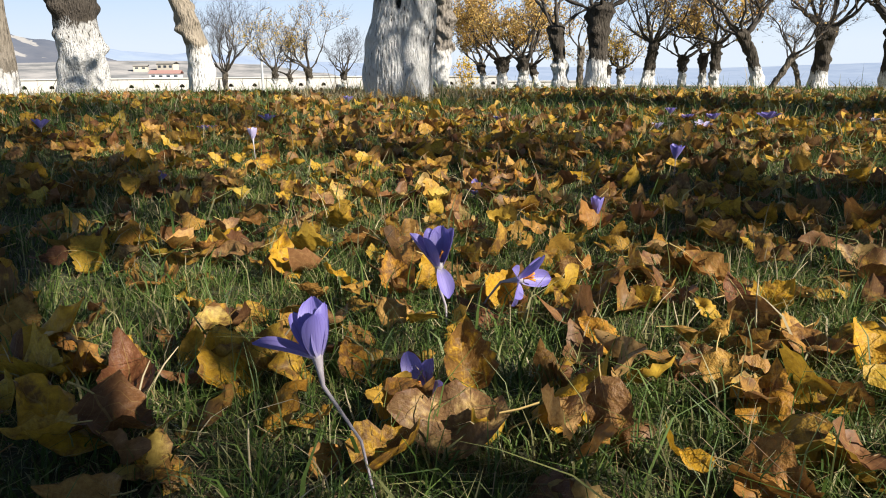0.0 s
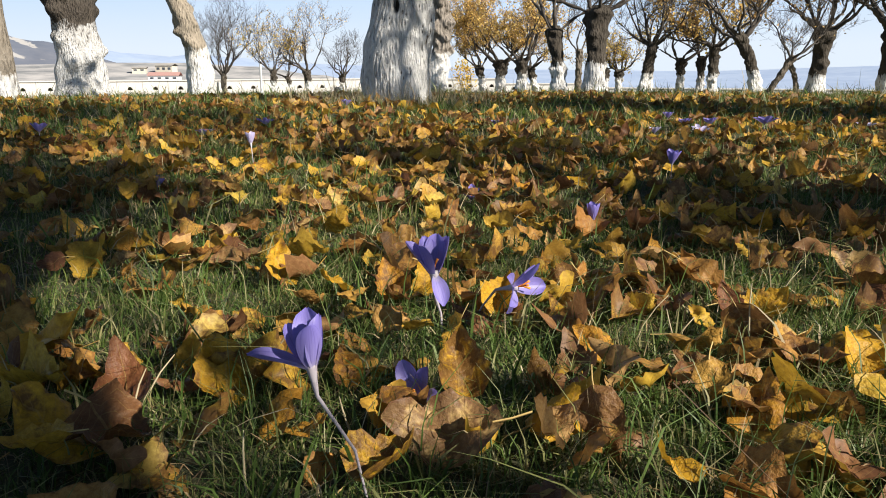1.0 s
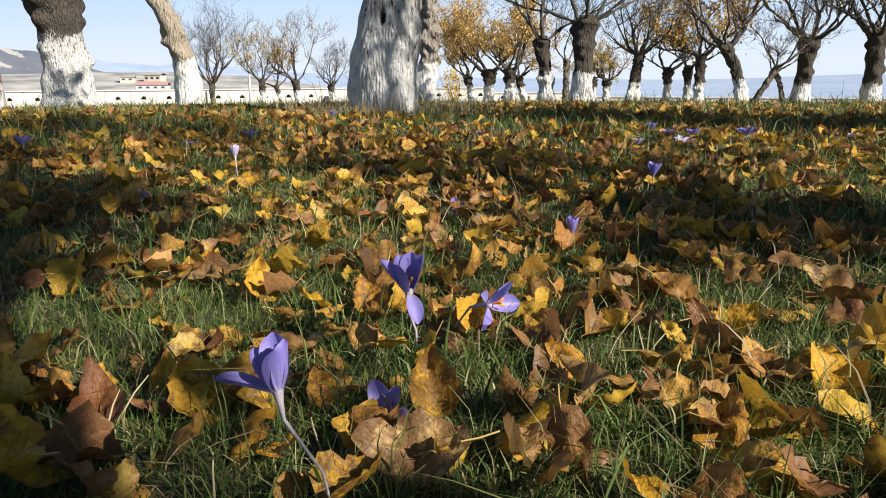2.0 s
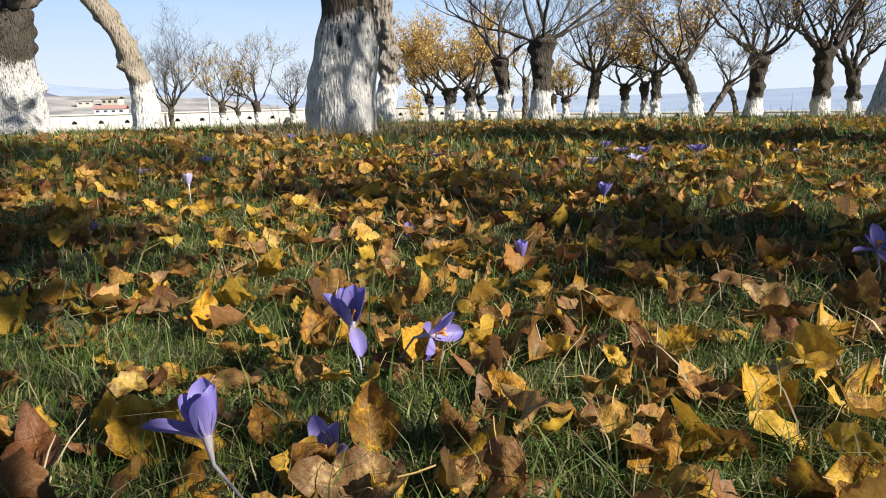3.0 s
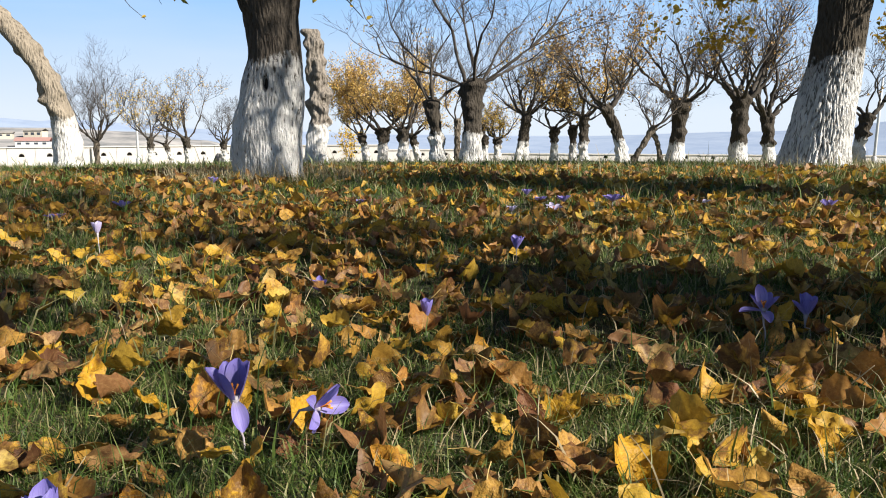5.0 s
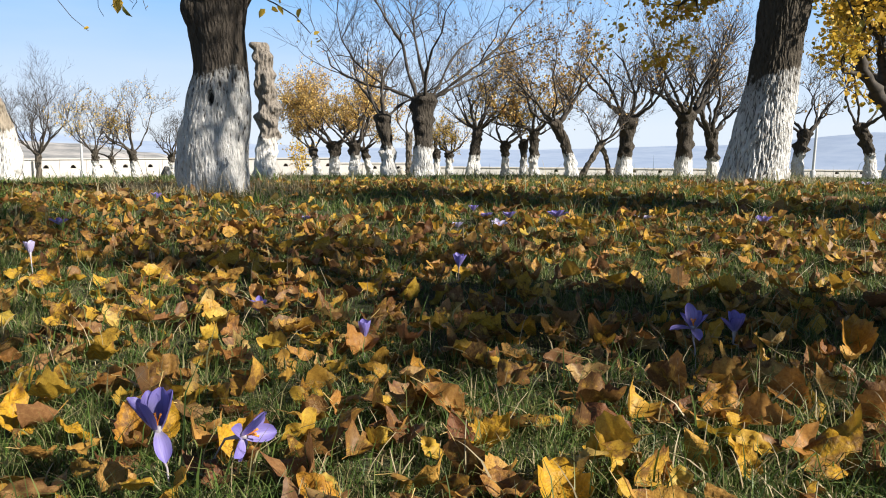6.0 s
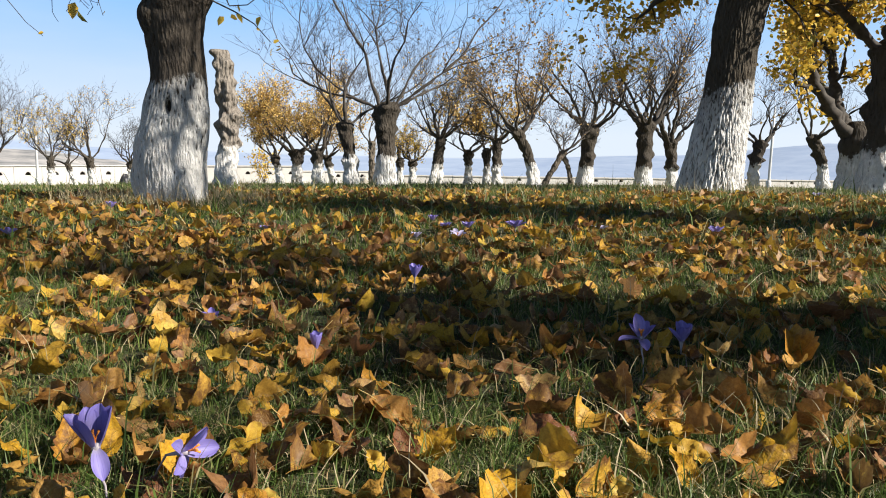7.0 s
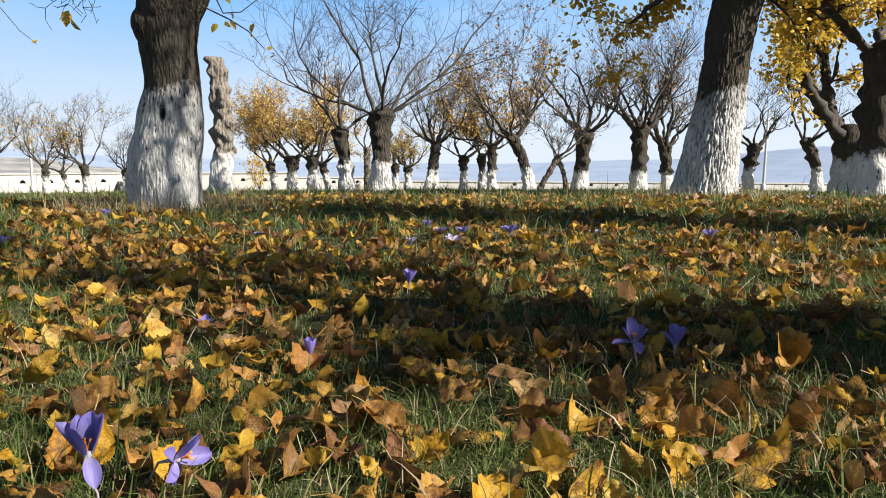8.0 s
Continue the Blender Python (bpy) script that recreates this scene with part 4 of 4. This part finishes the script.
# ---- crocuses ----
def petal_mesh(length, width, cup, flare_out, seed):
    """One tepal: a spoon-shaped sheet, narrow at the foot."""
    rnd = random.Random(seed)
    rows, cols = 12, 7
    verts, uvs = [], []
    for i in range(rows):
        v = i / (rows - 1)
        w = width * (0.34 + 0.66 * math.sin(math.pi / 2 * v / 0.58)) if v < 0.58 else width * math.sqrt(max(0.0, 1 - ((v - 0.58) / 0.43) ** 2))
        lean = cup * math.sin(v * 1.9) * length * 0.35 + flare_out * v * v * length
        for j in range(cols):
            u = j / (cols - 1) * 2 - 1
            x = u * w / 2
            verts.append((x, lean - (u * u) * w * 0.28, length * (v - 0.15 * abs(flare_out) * v * v) + 0.0008 * math.sin(7 * u + 9 * v + seed)))
            uvs.append((u * 0.5 + 0.5, v))
    loops, sizes, luv = [], [], []
    for i in range(rows - 1):
        for j in range(cols - 1):
            q = (i * cols + j, i * cols + j + 1, (i + 1) * cols + j + 1, (i + 1) * cols + j)
            loops += q
            sizes.append(4)
            luv += [uvs[k] for k in q]
    return verts, loops, sizes, luv


PETALS = {}


def petal_sheet(inner, curl, kind, pale):
    """A tepal mesh, shared by all that bend alike."""
    key = (inner, round(curl, 1), kind, pale)
    if key not in PETALS:
        v, l, s, u = petal_mesh(0.042 if inner else 0.046, 0.0225 if inner else 0.0245, 0.32, round(curl, 1), kind)
        PETALS[key] = raw_mesh("petal", v, l, s, PETAL_PALE if pale else PETAL, u)
    return PETALS[key]


def crocus(x, y, bend, height, size, opened, label, tilt=0.0, heading=0.0, pale=False, seed=0, skew=0.0, axis=None, tepals=None):
    """An autumn crocus: bare pale tube, six tepals, orange stigma. bend: how far the head hangs off its foot.
    tepals: bearing round the axis, opening in degrees, share of the full length; else six alike, opened evenly."""
    rnd = random.Random(seed)
    ob = new("crocus")
    ob.location = (x, y, gz(x, y) - 0.003)
    tagged(ob, label, "flower", "autumn crocuses")
    top = Vector((bend[0], bend[1], height))
    pts = [Vector((0, 0, 0)), top * 0.35 + Vector((-bend[0] * 0.08, -bend[1] * 0.08, 0.01)), top * 0.7 + Vector((-bend[0] * 0.06, -bend[1] * 0.06, 0.006)), top]
    if axis:
        turn = Matrix.Translation(top) @ Vector((0, 0, 1)).rotation_difference(Vector(axis)).to_matrix().to_4x4()
        pts[2] = top - Vector(axis).normalized() * 0.028 * size / 0.046
    else:
        turn = Matrix.Translation(top) @ pose(0, 0, 0, 0, 0, heading) @ pose(0, 0, 0, tilt, 0, 0)
    b = Buf()
    k = size / 0.046
    b.tube(pts[:3] + [pts[2].lerp(top, 0.5), pts[2].lerp(top, 0.85), top + (top - pts[2]) * 0.1], [0.0012 * k, 0.0013 * k, 0.0017 * k, 0.0029 * k, 0.0046 * k, 0.0056 * k], 12)
    part("stem", b, STEM, ob, "pale bare flower tube")
    rows = tepals or [(i * 60 + rnd.uniform(-8, 8), 8 + 46 * (opened * (0.82 if i % 2 else 1.0) * rnd.uniform(0.85, 1.2) + (skew if i == 0 else 0.0)), 1.0) for i in range(6)]
    for i, (a, out, share) in enumerate(rows):
        p = part("petal", petal_sheet(i % 2, 0.25 * (out - 8) / 46 if out < 80 else 0.35, i % 3, pale), PETAL, ob)
        p.matrix_local = turn @ pose(0, 0, -0.004, 0, 0, a) @ Matrix.Translation((0, 0.0034 * k, 0)) @ pose(0, 0, 0, -out, 0, 0) @ Matrix.Scale(k * share, 4)
    b = Buf()
    for i in range(3):
        a = i * 2.1
        b.tube([(0, 0, 0), (0.001 * math.cos(a), 0.001 * math.sin(a), 0.008), (0.0035 * math.cos(a), 0.0035 * math.sin(a), 0.013), (0.005 * math.cos(a), 0.005 * math.sin(a), 0.016)], [0.0008, 0.0009, 0.0012, 0.0016], 6)
    p = part("stigma", b, STIGMA, ob, "orange stigma branches")
    p.matrix_local = turn
    return ob


OPEN = "open lilac autumn crocus among fallen leaves"
CUP = "half-closed lilac autumn crocus on a pale tube"


# the four near the lens first, then those farther off
crocus(-0.062, 0.345, (-0.034, -0.030, 0.0), 0.130, 0.038, 0.3, "lilac autumn crocus with one petal spread wide", seed=1, axis=(-0.16, 0.05, 1),
       tepals=[(100, 46, 1.05), (45, 19, 0.98), (-5, 13, 1.05), (-55, 12, 1.0), (-105, 9, 1.0), (-150, 13, 0.98)])
crocus(-0.008, 0.675, (-0.010, -0.005, 0), 0.090, 0.048, 0.2, "open lilac autumn crocus with one drooping petal", seed=2, axis=(-0.05, 0.0, 1),
       tepals=[(75, 24, 1.0), (125, 15, 0.92), (30, 16, 0.95), (-60, 17, 1.04), (-15, 14, 0.98), (-160, 118, 0.80)])
crocus(-0.006, 0.520, (-0.027, -0.030, 0), 0.015, 0.038, 0.4, "low wide-open lilac autumn crocus between leaves", seed=3, axis=(-0.40, -0.50, 0.75),
       tepals=[(0, 34, 1.05), (60, 42, 0.95), (118, 58, 1.0), (-175, 50, 0.8), (-120, 40, 0.9), (-55, 34, 1.0)])
crocus(0.025, 0.74, (0.050, -0.06, 0), 0.073, 0.040, 0.5, "wide-open nodding lilac autumn crocus", seed=4, axis=(0.90, -0.30, 0.22),
       tepals=[(80, 18, 1.05), (25, 30, 0.95), (-40, 26, 1.0), (-88, 96, 0.95), (178, 62, 0.9), (130, 58, 0.9)])
crocus(0.275, 1.262, (0, 0, 0), 0.045, 0.036, 0.06, CUP, seed=5)
crocus(0.620, 1.935, (0, 0.0, 0), 0.058, 0.042, 0.18, CUP, tilt=5, seed=6)
crocus(-0.60, 2.24, (-0.012, 0.03, 0), 0.085, 0.040, 0.15, "pale lilac autumn crocus on a long tube", pale=True, seed=7)
crocus(-0.765, 3.25, (-0.02, 0, 0), 0.04, 0.044, 0.8, OPEN, tilt=-12, seed=8)
crocus(1.36, 3.13, (0, 0, 0), 0.05, 0.056, 0.8, OPEN, seed=9)
crocus(0.880, 1.08, (-0.002, 0.01, 0), 0.080, 0.044, 0.5, "open lilac autumn crocus with spread pointed petals", seed=10, axis=(-0.06, 0, 1),
       tepals=[(92, 62, 1.0), (45, 24, 0.9), (5, 10, 1.12), (-60, 24, 0.95), (165, 78, 0.85), (-110, 30, 0.9)])
crocus(1.005, 1.13, (-0.014, 0.0, 0), 0.062, 0.044, 0.2, CUP, seed=11, axis=(0.05, 0, 1),
       tepals=[(85, 32, 0.9), (150, 14, 0.85), (30, 12, 0.95), (-70, 20, 1.05), (-20, 12, 1.0), (-140, 14, 0.9)])
crocus(-1.55, 2.80, (0, 0, 0), 0.05, 0.046, 0.5, OPEN, tilt=-10, seed=12)
crocus(-0.79, 1.90, (0, 0, 0), 0.012, 0.040, 1.0, "low lilac autumn crocus lying in shade", tilt=40, seed=13)
crocus(0.062, 1.70, (0, 0, 0), 0.015, 0.036, 0.4, "small drooping lilac autumn crocus", tilt=30, seed=14)
crocus(-0.57, 4.40, (0, 0, 0), 0.03, 0.045, 0.5, CUP, seed=15)
crocus(0.236, 3.42, (0, 0, 0), 0.02, 0.038, 0.6, OPEN, seed=16)
crocus(1.075, 3.57, (0, 0, 0), 0.03, 0.040, 0.5, CUP, seed=17)
crocus(0.875, 3.06, (0, 0, 0), 0.02, 0.036, 0.6, OPEN, pale=True, seed=18)
crocus(1.06, 3.26, (0, 0, 0), 0.03, 0.040, 0.6, OPEN, seed=19)
crocus(1.066, 3.07, (0, 0, 0), 0.02, 0.044, 0.7, OPEN, pale=True, tilt=20, seed=20)
crocus(1.165, 3.24, (0, 0, 0), 0.03, 0.044, 0.6, OPEN, seed=21)
crocus(2.085, 2.64, (0, 0, 0), 0.045, 0.044, 0.6, OPEN, seed=22)
crocus(4.57, 4.96, (0, 0, 0), 0.04, 0.05, 0.8, OPEN, pale=True, seed=23)
crocus(-0.985, 3.04, (0, 0, 0), 0.02, 0.045, 0.8, OPEN, seed=24)
crocus(1.74, 3.04, (0, 0, 0), 0.02, 0.045, 0.8, OPEN, pale=True, seed=25)


# ---- fallen leaves ----
def leaf_shape(rows, cols, seed):
    """A serrate mulberry leaf one unit long, curled as it dried: vertices, quads and texture places."""
    r = random.Random(seed)
    cup, roll, twist, sag = r.uniform(-1.3, 1.9), r.uniform(-1.2, 1.7), r.uniform(-1.3, 1.3), r.uniform(-0.6, 1.7)
    broad, lobed = r.uniform(0.62, 0.84), r.random() < 0.25
    verts, uvs = [], []
    for i in range(rows):
        v = i / (rows - 1)
        w = broad * (math.sin(math.pi * v ** 0.62) ** 0.8 if 0 < v < 1 else 0.0)
        w = max(w * (1 - 0.18 * v), 0.02)
        if 0 < v < 0.18:
            w = max(w, broad * 0.55)
        if lobed:
            w *= 1 - 0.22 * math.exp(-((v - 0.5) / 0.08) ** 2)
        tooth = 1.0 + (0.085 if i % 2 else -0.045) * (rows > 8)
        for j in range(cols):
            u = j / (cols - 1) * 2 - 1
            s = tooth if abs(u) > 0.99 else 1.0
            x = u * w / 2 * s
            back = -0.10 * (abs(u) ** 1.5) * (1 - v) * (v < 0.2)
            y = v + back
            z = cup * x * x * 1.6 + roll * (v - 0.45) ** 2 * 0.75 + twist * x * (v - 0.4) * 0.9 + sag * abs(x) * 0.5
            z += 0.20 * noise.noise(Vector((x * 4.0, v * 4.0, seed * 1.7))) + 0.065 * noise.noise(Vector((x * 13, v * 13, seed * 2.3)))
            verts.append((x, y - 0.45, z))
            uvs.append((u * 0.5 + 0.5, v))
    quads = [(i * cols + j, i * cols + j + 1, (i + 1) * cols + j + 1, (i + 1) * cols + j) for i in range(rows - 1) for j in range(cols - 1)]
    k = len(verts)
    st = [(0.0, -0.45), (0.03, -0.62), (0.09, -0.80)]
    for sx, sy in st:
        for ox, oz in ((-0.012, 0), (0.012, 0), (0, 0.018)):
            verts.append((sx * (1 if seed % 2 else -1) + ox, sy, oz + verts[cols // 2][2] - 0.1 * (sy + 0.45)))
            uvs.append((0.5, 0.0))
    for i in range(2):
        for j in range(3):
            quads.append((k + i * 3 + j, k + i * 3 + (j + 1) % 3, k + i * 3 + 3 + (j + 1) % 3, k + i * 3 + 3 + j))
    return np.array(verts), np.array(quads), np.array(uvs)


FINE = [leaf_shape(13, 7, s) for s in range(22)]
COARSE = [leaf_shape(6, 4, s + 100) for s in range(22)]
# the blade and its stalk (the last six faces) are meshes of their own on the near leaves
FINE_MESH = [raw_mesh("fallen_leaf", v[:-9], q[:-6].ravel(), np.full(len(q) - 6, 4), LEAF, u[q[:-6].ravel()]) for v, q, u in FINE]
STALK_MESH = [raw_mesh("leaf_stalk", v[-9:], (q[-6:] - (len(v) - 9)).ravel(), np.full(6, 4), STALK) for v, q, u in FINE]


def leaf_pose(x, y, size, yaw, tip, side, lift):
    return Matrix.Translation((x, y, gz(x, y) + lift)) @ pose(0, 0, 0, 0, 0, yaw) @ pose(0, 0, 0, tip, side, 0) @ Matrix.Scale(size, 4)


TOLD = {LEAF: "dry curled mulberry leaf lying in the grass", LEAF_YELLOW: "bright yellow fallen mulberry leaf with brown specks",
        LEAF_TAN: "orange-brown fallen mulberry leaf with dark blotches", LEAF_BROWN: "dark brown withered mulberry leaf"}
TINTED, PLACED = {}, []


def fallen_leaf(x, y, size, yaw, tip, side, lift, shape, material=LEAF):
    me = FINE_MESH[shape % len(FINE_MESH)]
    if material is not LEAF:
        key = (shape, material.name)
        if key not in TINTED:
            TINTED[key] = me.copy()
            TINTED[key].materials[0] = material
        me = TINTED[key]
    PLACED.append((x, y))
    ob = new("fallen_leaf", me)
    ob.matrix_world = leaf_pose(x, y, size, yaw, tip, side, lift)
    part("leaf_stalk", STALK_MESH[shape % len(STALK_MESH)], STALK, ob)
    return tagged(ob, TOLD[material], "leaf", "fallen leaves")


# the leaves that stand out near the flowers
fallen_leaf(0.172, 0.765, 0.112, -80, 24, 0, 0.026, 3, LEAF_YELLOW)
fallen_leaf(0.004, 0.515, 0.066, 10, 51, 8, 0.034, 5, LEAF_YELLOW)
fallen_leaf(-0.033, 0.861, 0.057, -10, 50, 0, 0.031, 8, LEAF_YELLOW)
fallen_leaf(-0.078, 0.850, 0.061, 15, 45, -15, 0.031, 2, LEAF_TAN)
fallen_leaf(-0.105, 0.551, 0.049, 20, 41, 10, 0.027, 9, LEAF_TAN)
fallen_leaf(-0.230, 0.554, 0.089, 35, 25, 10, 0.026, 11, LEAF_YELLOW)
fallen_leaf(-0.155, 0.462, 0.065, -35, 30, -15, 0.024, 4, LEAF_TAN)
fallen_leaf(-0.028, 0.455, 0.074, 60, 30, 12, 0.026, 7, LEAF_TAN)
fallen_leaf(0.101, 0.449, 0.079, -60, 28, 8, 0.026, 12, LEAF_YELLOW)
fallen_leaf(0.084, 0.520, 0.042, 15, 45, -10, 0.026, 1, LEAF_YELLOW)
fallen_leaf(-0.437, 0.607, 0.113, -70, 24, 5, 0.029, 14, LEAF_YELLOW)
fallen_leaf(-0.310, 0.520, 0.089, 20, 22, -10, 0.025, 6, LEAF_BROWN)
fallen_leaf(-0.151, 0.866, 0.068, 80, 30, 20, 0.025, 10, LEAF_YELLOW)
fallen_leaf(-0.252, 0.939, 0.086, 30, 34, 25, 0.033, 13, LEAF_YELLOW)
fallen_leaf(0.420, 0.575, 0.080, -15, 34, 12, 0.032, 15, LEAF_YELLOW)
fallen_leaf(0.267, 0.456, 0.068, -40, 34, -8, 0.029, 16, LEAF_TAN)
fallen_leaf(-0.530, 2.137, 0.091, -25, 45, 20, 0.039, 17, LEAF_YELLOW)
fallen_leaf(-0.924, 2.125, 0.113, 60, 35, 0, 0.035, 18, LEAF_YELLOW)
fallen_leaf(-0.398, 1.162, 0.060, -50, 30, 10, 0.024, 19, LEAF_YELLOW)
fallen_leaf(0.067, 0.787, 0.063, -20, 41, 10, 0.030, 20, LEAF_YELLOW)
fallen_leaf(0.030, 0.700, 0.064, 70, 20, -12, 0.021, 21, LEAF_BROWN)
fallen_leaf(0.338, 0.738, 0.052, 15, 46, 0, 0.029, 0, LEAF_BROWN)
fallen_leaf(0.382, 0.724, 0.064, -75, 25, 10, 0.023, 2, LEAF_YELLOW)
fallen_leaf(-0.050, 0.369, 0.056, -60, 25, 5, 0.022, 5, LEAF_YELLOW)
fallen_leaf(0.164, 0.363, 0.042, 60, 25, 0, 0.020, 8, LEAF_YELLOW)
fallen_leaf(0.152, 0.608, 0.059, 40, 25, -10, 0.022, 11, LEAF_TAN)
fallen_leaf(-0.336, 0.435, 0.099, 70, 20, 6, 0.025, 3, LEAF_YELLOW)
fallen_leaf(-0.574, 1.190, 0.066, 25, 41, 10, 0.031, 7, LEAF_TAN)
fallen_leaf(0.293, 1.264, 0.060, -50, 30, 10, 0.026, 9, LEAF_YELLOW)
fallen_leaf(-0.301, 1.479, 0.069, 30, 34, 0, 0.030, 12, LEAF_YELLOW)
fallen_leaf(-0.121, 0.435, 0.040, -80, 20, -10, 0.018, 14, LEAF_TAN)
fallen_leaf(0.360, 1.102, 0.060, 60, 30, 5, 0.024, 1, LEAF_TAN)
fallen_leaf(0.365, 2.783, 0.092, -75, 25, 0, 0.026, 4, LEAF_YELLOW)
fallen_leaf(0.638, 2.402, 0.043, 5, 52, 0, 0.027, 6, LEAF_YELLOW)
fallen_leaf(0.190, 1.717, 0.077, 70, 30, 0, 0.026, 13, LEAF_TAN)
fallen_leaf(0.612, 1.586, 0.083, -75, 25, 8, 0.025, 15, LEAF_YELLOW)
fallen_leaf(-0.104, 0.637, 0.038, 50, 25, 0, 0.019, 16, LEAF_YELLOW)
fallen_leaf(0.170, 1.012, 0.027, 10, 45, 0, 0.022, 18, LEAF_YELLOW)
fallen_leaf(0.973, 1.196, 0.105, -80, 28, 0, 0.030, 3, LEAF_YELLOW)
fallen_leaf(0.779, 0.833, 0.085, -45, 30, 10, 0.032, 16, LEAF_TAN)
fallen_leaf(0.558, 0.750, 0.079, 20, 38, -20, 0.033, 7, LEAF_BROWN)
fallen_leaf(0.673, 0.618, 0.059, 10, 45, 10, 0.030, 9, LEAF_YELLOW)
fallen_leaf(0.797, 0.606, 0.115, -70, 25, 5, 0.030, 12, LEAF_YELLOW)
fallen_leaf(0.155, 1.006, 0.038, 30, 30, 0, 0.022, 1, LEAF_TAN)
fallen_leaf(1.395, 1.548, 0.105, 80, 35, 0, 0.033, 13, LEAF_TAN)
fallen_leaf(0.377, 1.873, 0.087, -60, 35, 5, 0.030, 17, LEAF_YELLOW)
fallen_leaf(1.215, 1.082, 0.102, -30, 34, 10, 0.037, 20, LEAF_TAN)


def near_leaves(count):
    rnd = random.Random(21)
    x, y = scatter(count * 3, 0.32, 1.75, 50)
    for a, b in zip(x, y):
        if len(PLACED) >= count:
            break
        if all((a - c) ** 2 + (b - d) ** 2 > 0.040 ** 2 for c, d in PLACED):
            fallen_leaf(a, b, rnd.uniform(0.045, 0.09), rnd.uniform(0, 360), rnd.gauss(6, 28), rnd.gauss(0, 26), rnd.uniform(0.010, 0.032), rnd.randrange(22))


near_leaves(300)


def litter(shapes, count, r0, r1, size, name, spread=52, ahead=83):
    rnd = random.Random(int(r0 * 100))
    x, y = scatter(count, r0, r1, spread, ahead)
    keep = rng.uniform(0, 1, count) < 0.45 + 0.55 * (1 - patch_field(x * 0.8 + 3, y * 0.8))
    V, L, U, base = [], [], [], 0
    for a, b in zip(x[keep], y[keep]):
        v, q, u = shapes[rnd.randrange(len(shapes))]
        m = np.array(leaf_pose(a, b, rnd.uniform(*size), rnd.uniform(0, 360), rnd.gauss(6, 28), rnd.gauss(0, 26), rnd.uniform(0.008, 0.032)))
        V.append(v @ m[:3, :3].T + m[:3, 3])
        L.append((q + base).ravel())
        U.append(u[q.ravel()])
        base += len(v)
    L = np.concatenate(L)
    me = raw_mesh(name, np.concatenate(V), L, np.full(len(L) // 4, 4), LEAF_LITTER, np.concatenate(U))
    return tagged(new(name, me), "yellow and brown fallen mulberry leaves covering the grass", "leaves", kind="stuff")


litter(FINE, 520, 0.32, 1.75, (0.035, 0.075), "leaf_litter_near")
litter(FINE, 2900, 1.75, 3.8, (0.045, 0.085), "leaf_litter_middle")
litter(COARSE, 4800, 3.8, 7.4, (0.05, 0.09), "leaf_litter_far")

litter(COARSE, 4500, 0.3, 7.0, (0.05, 0.09), "leaf_litter_behind", 127, 263)


# ---- single dead stalks ----
def dry_stalk(x, y, tip, thick=0.0011):
    """A dead grass stem, slightly bowed."""
    b = Buf()
    tip = Vector(tip)
    bow = Vector((-tip.y, tip.x, 0)) * 0.12
    b.tube([Vector((0, 0, -0.004)), tip * 0.4 + bow, tip * 0.75 + bow * 0.8, tip], [thick, thick, thick * 0.8, thick * 0.4], 5)
    ob = new("dry_stalk", b.mesh("dry_stalk", STRAW))
    ob.location = (x, y, gz(x, y))
    return tagged(ob, "single pale dead grass stalk standing in the turf", "stalk", "dead grass stalks")


dry_stalk(0.253, 0.637, (-0.014, 0.012, 0.053))
dry_stalk(0.327, 0.625, (0.002, 0.019, 0.084))
dry_stalk(0.230, 0.782, (-0.016, 0.013, 0.057))
dry_stalk(-0.154, 0.354, (-0.004, 0.013, 0.057))
dry_stalk(0.232, 0.624, (0.034, 0.011, 0.048))
dry_stalk(-0.084, 0.445, (-0.014, 0.009, 0.038))
stray = random.Random(77)
for _ in range(26):
    far = stray.uniform(0.75, 2.6)
    bearing = radians(stray.uniform(48, 118))
    dry_stalk(0.05 + far * math.cos(bearing), -0.25 + far * math.sin(bearing), (stray.gauss(0, 0.03), stray.gauss(0, 0.03), stray.uniform(0.03, 0.08)), stray.uniform(0.0007, 0.0012))
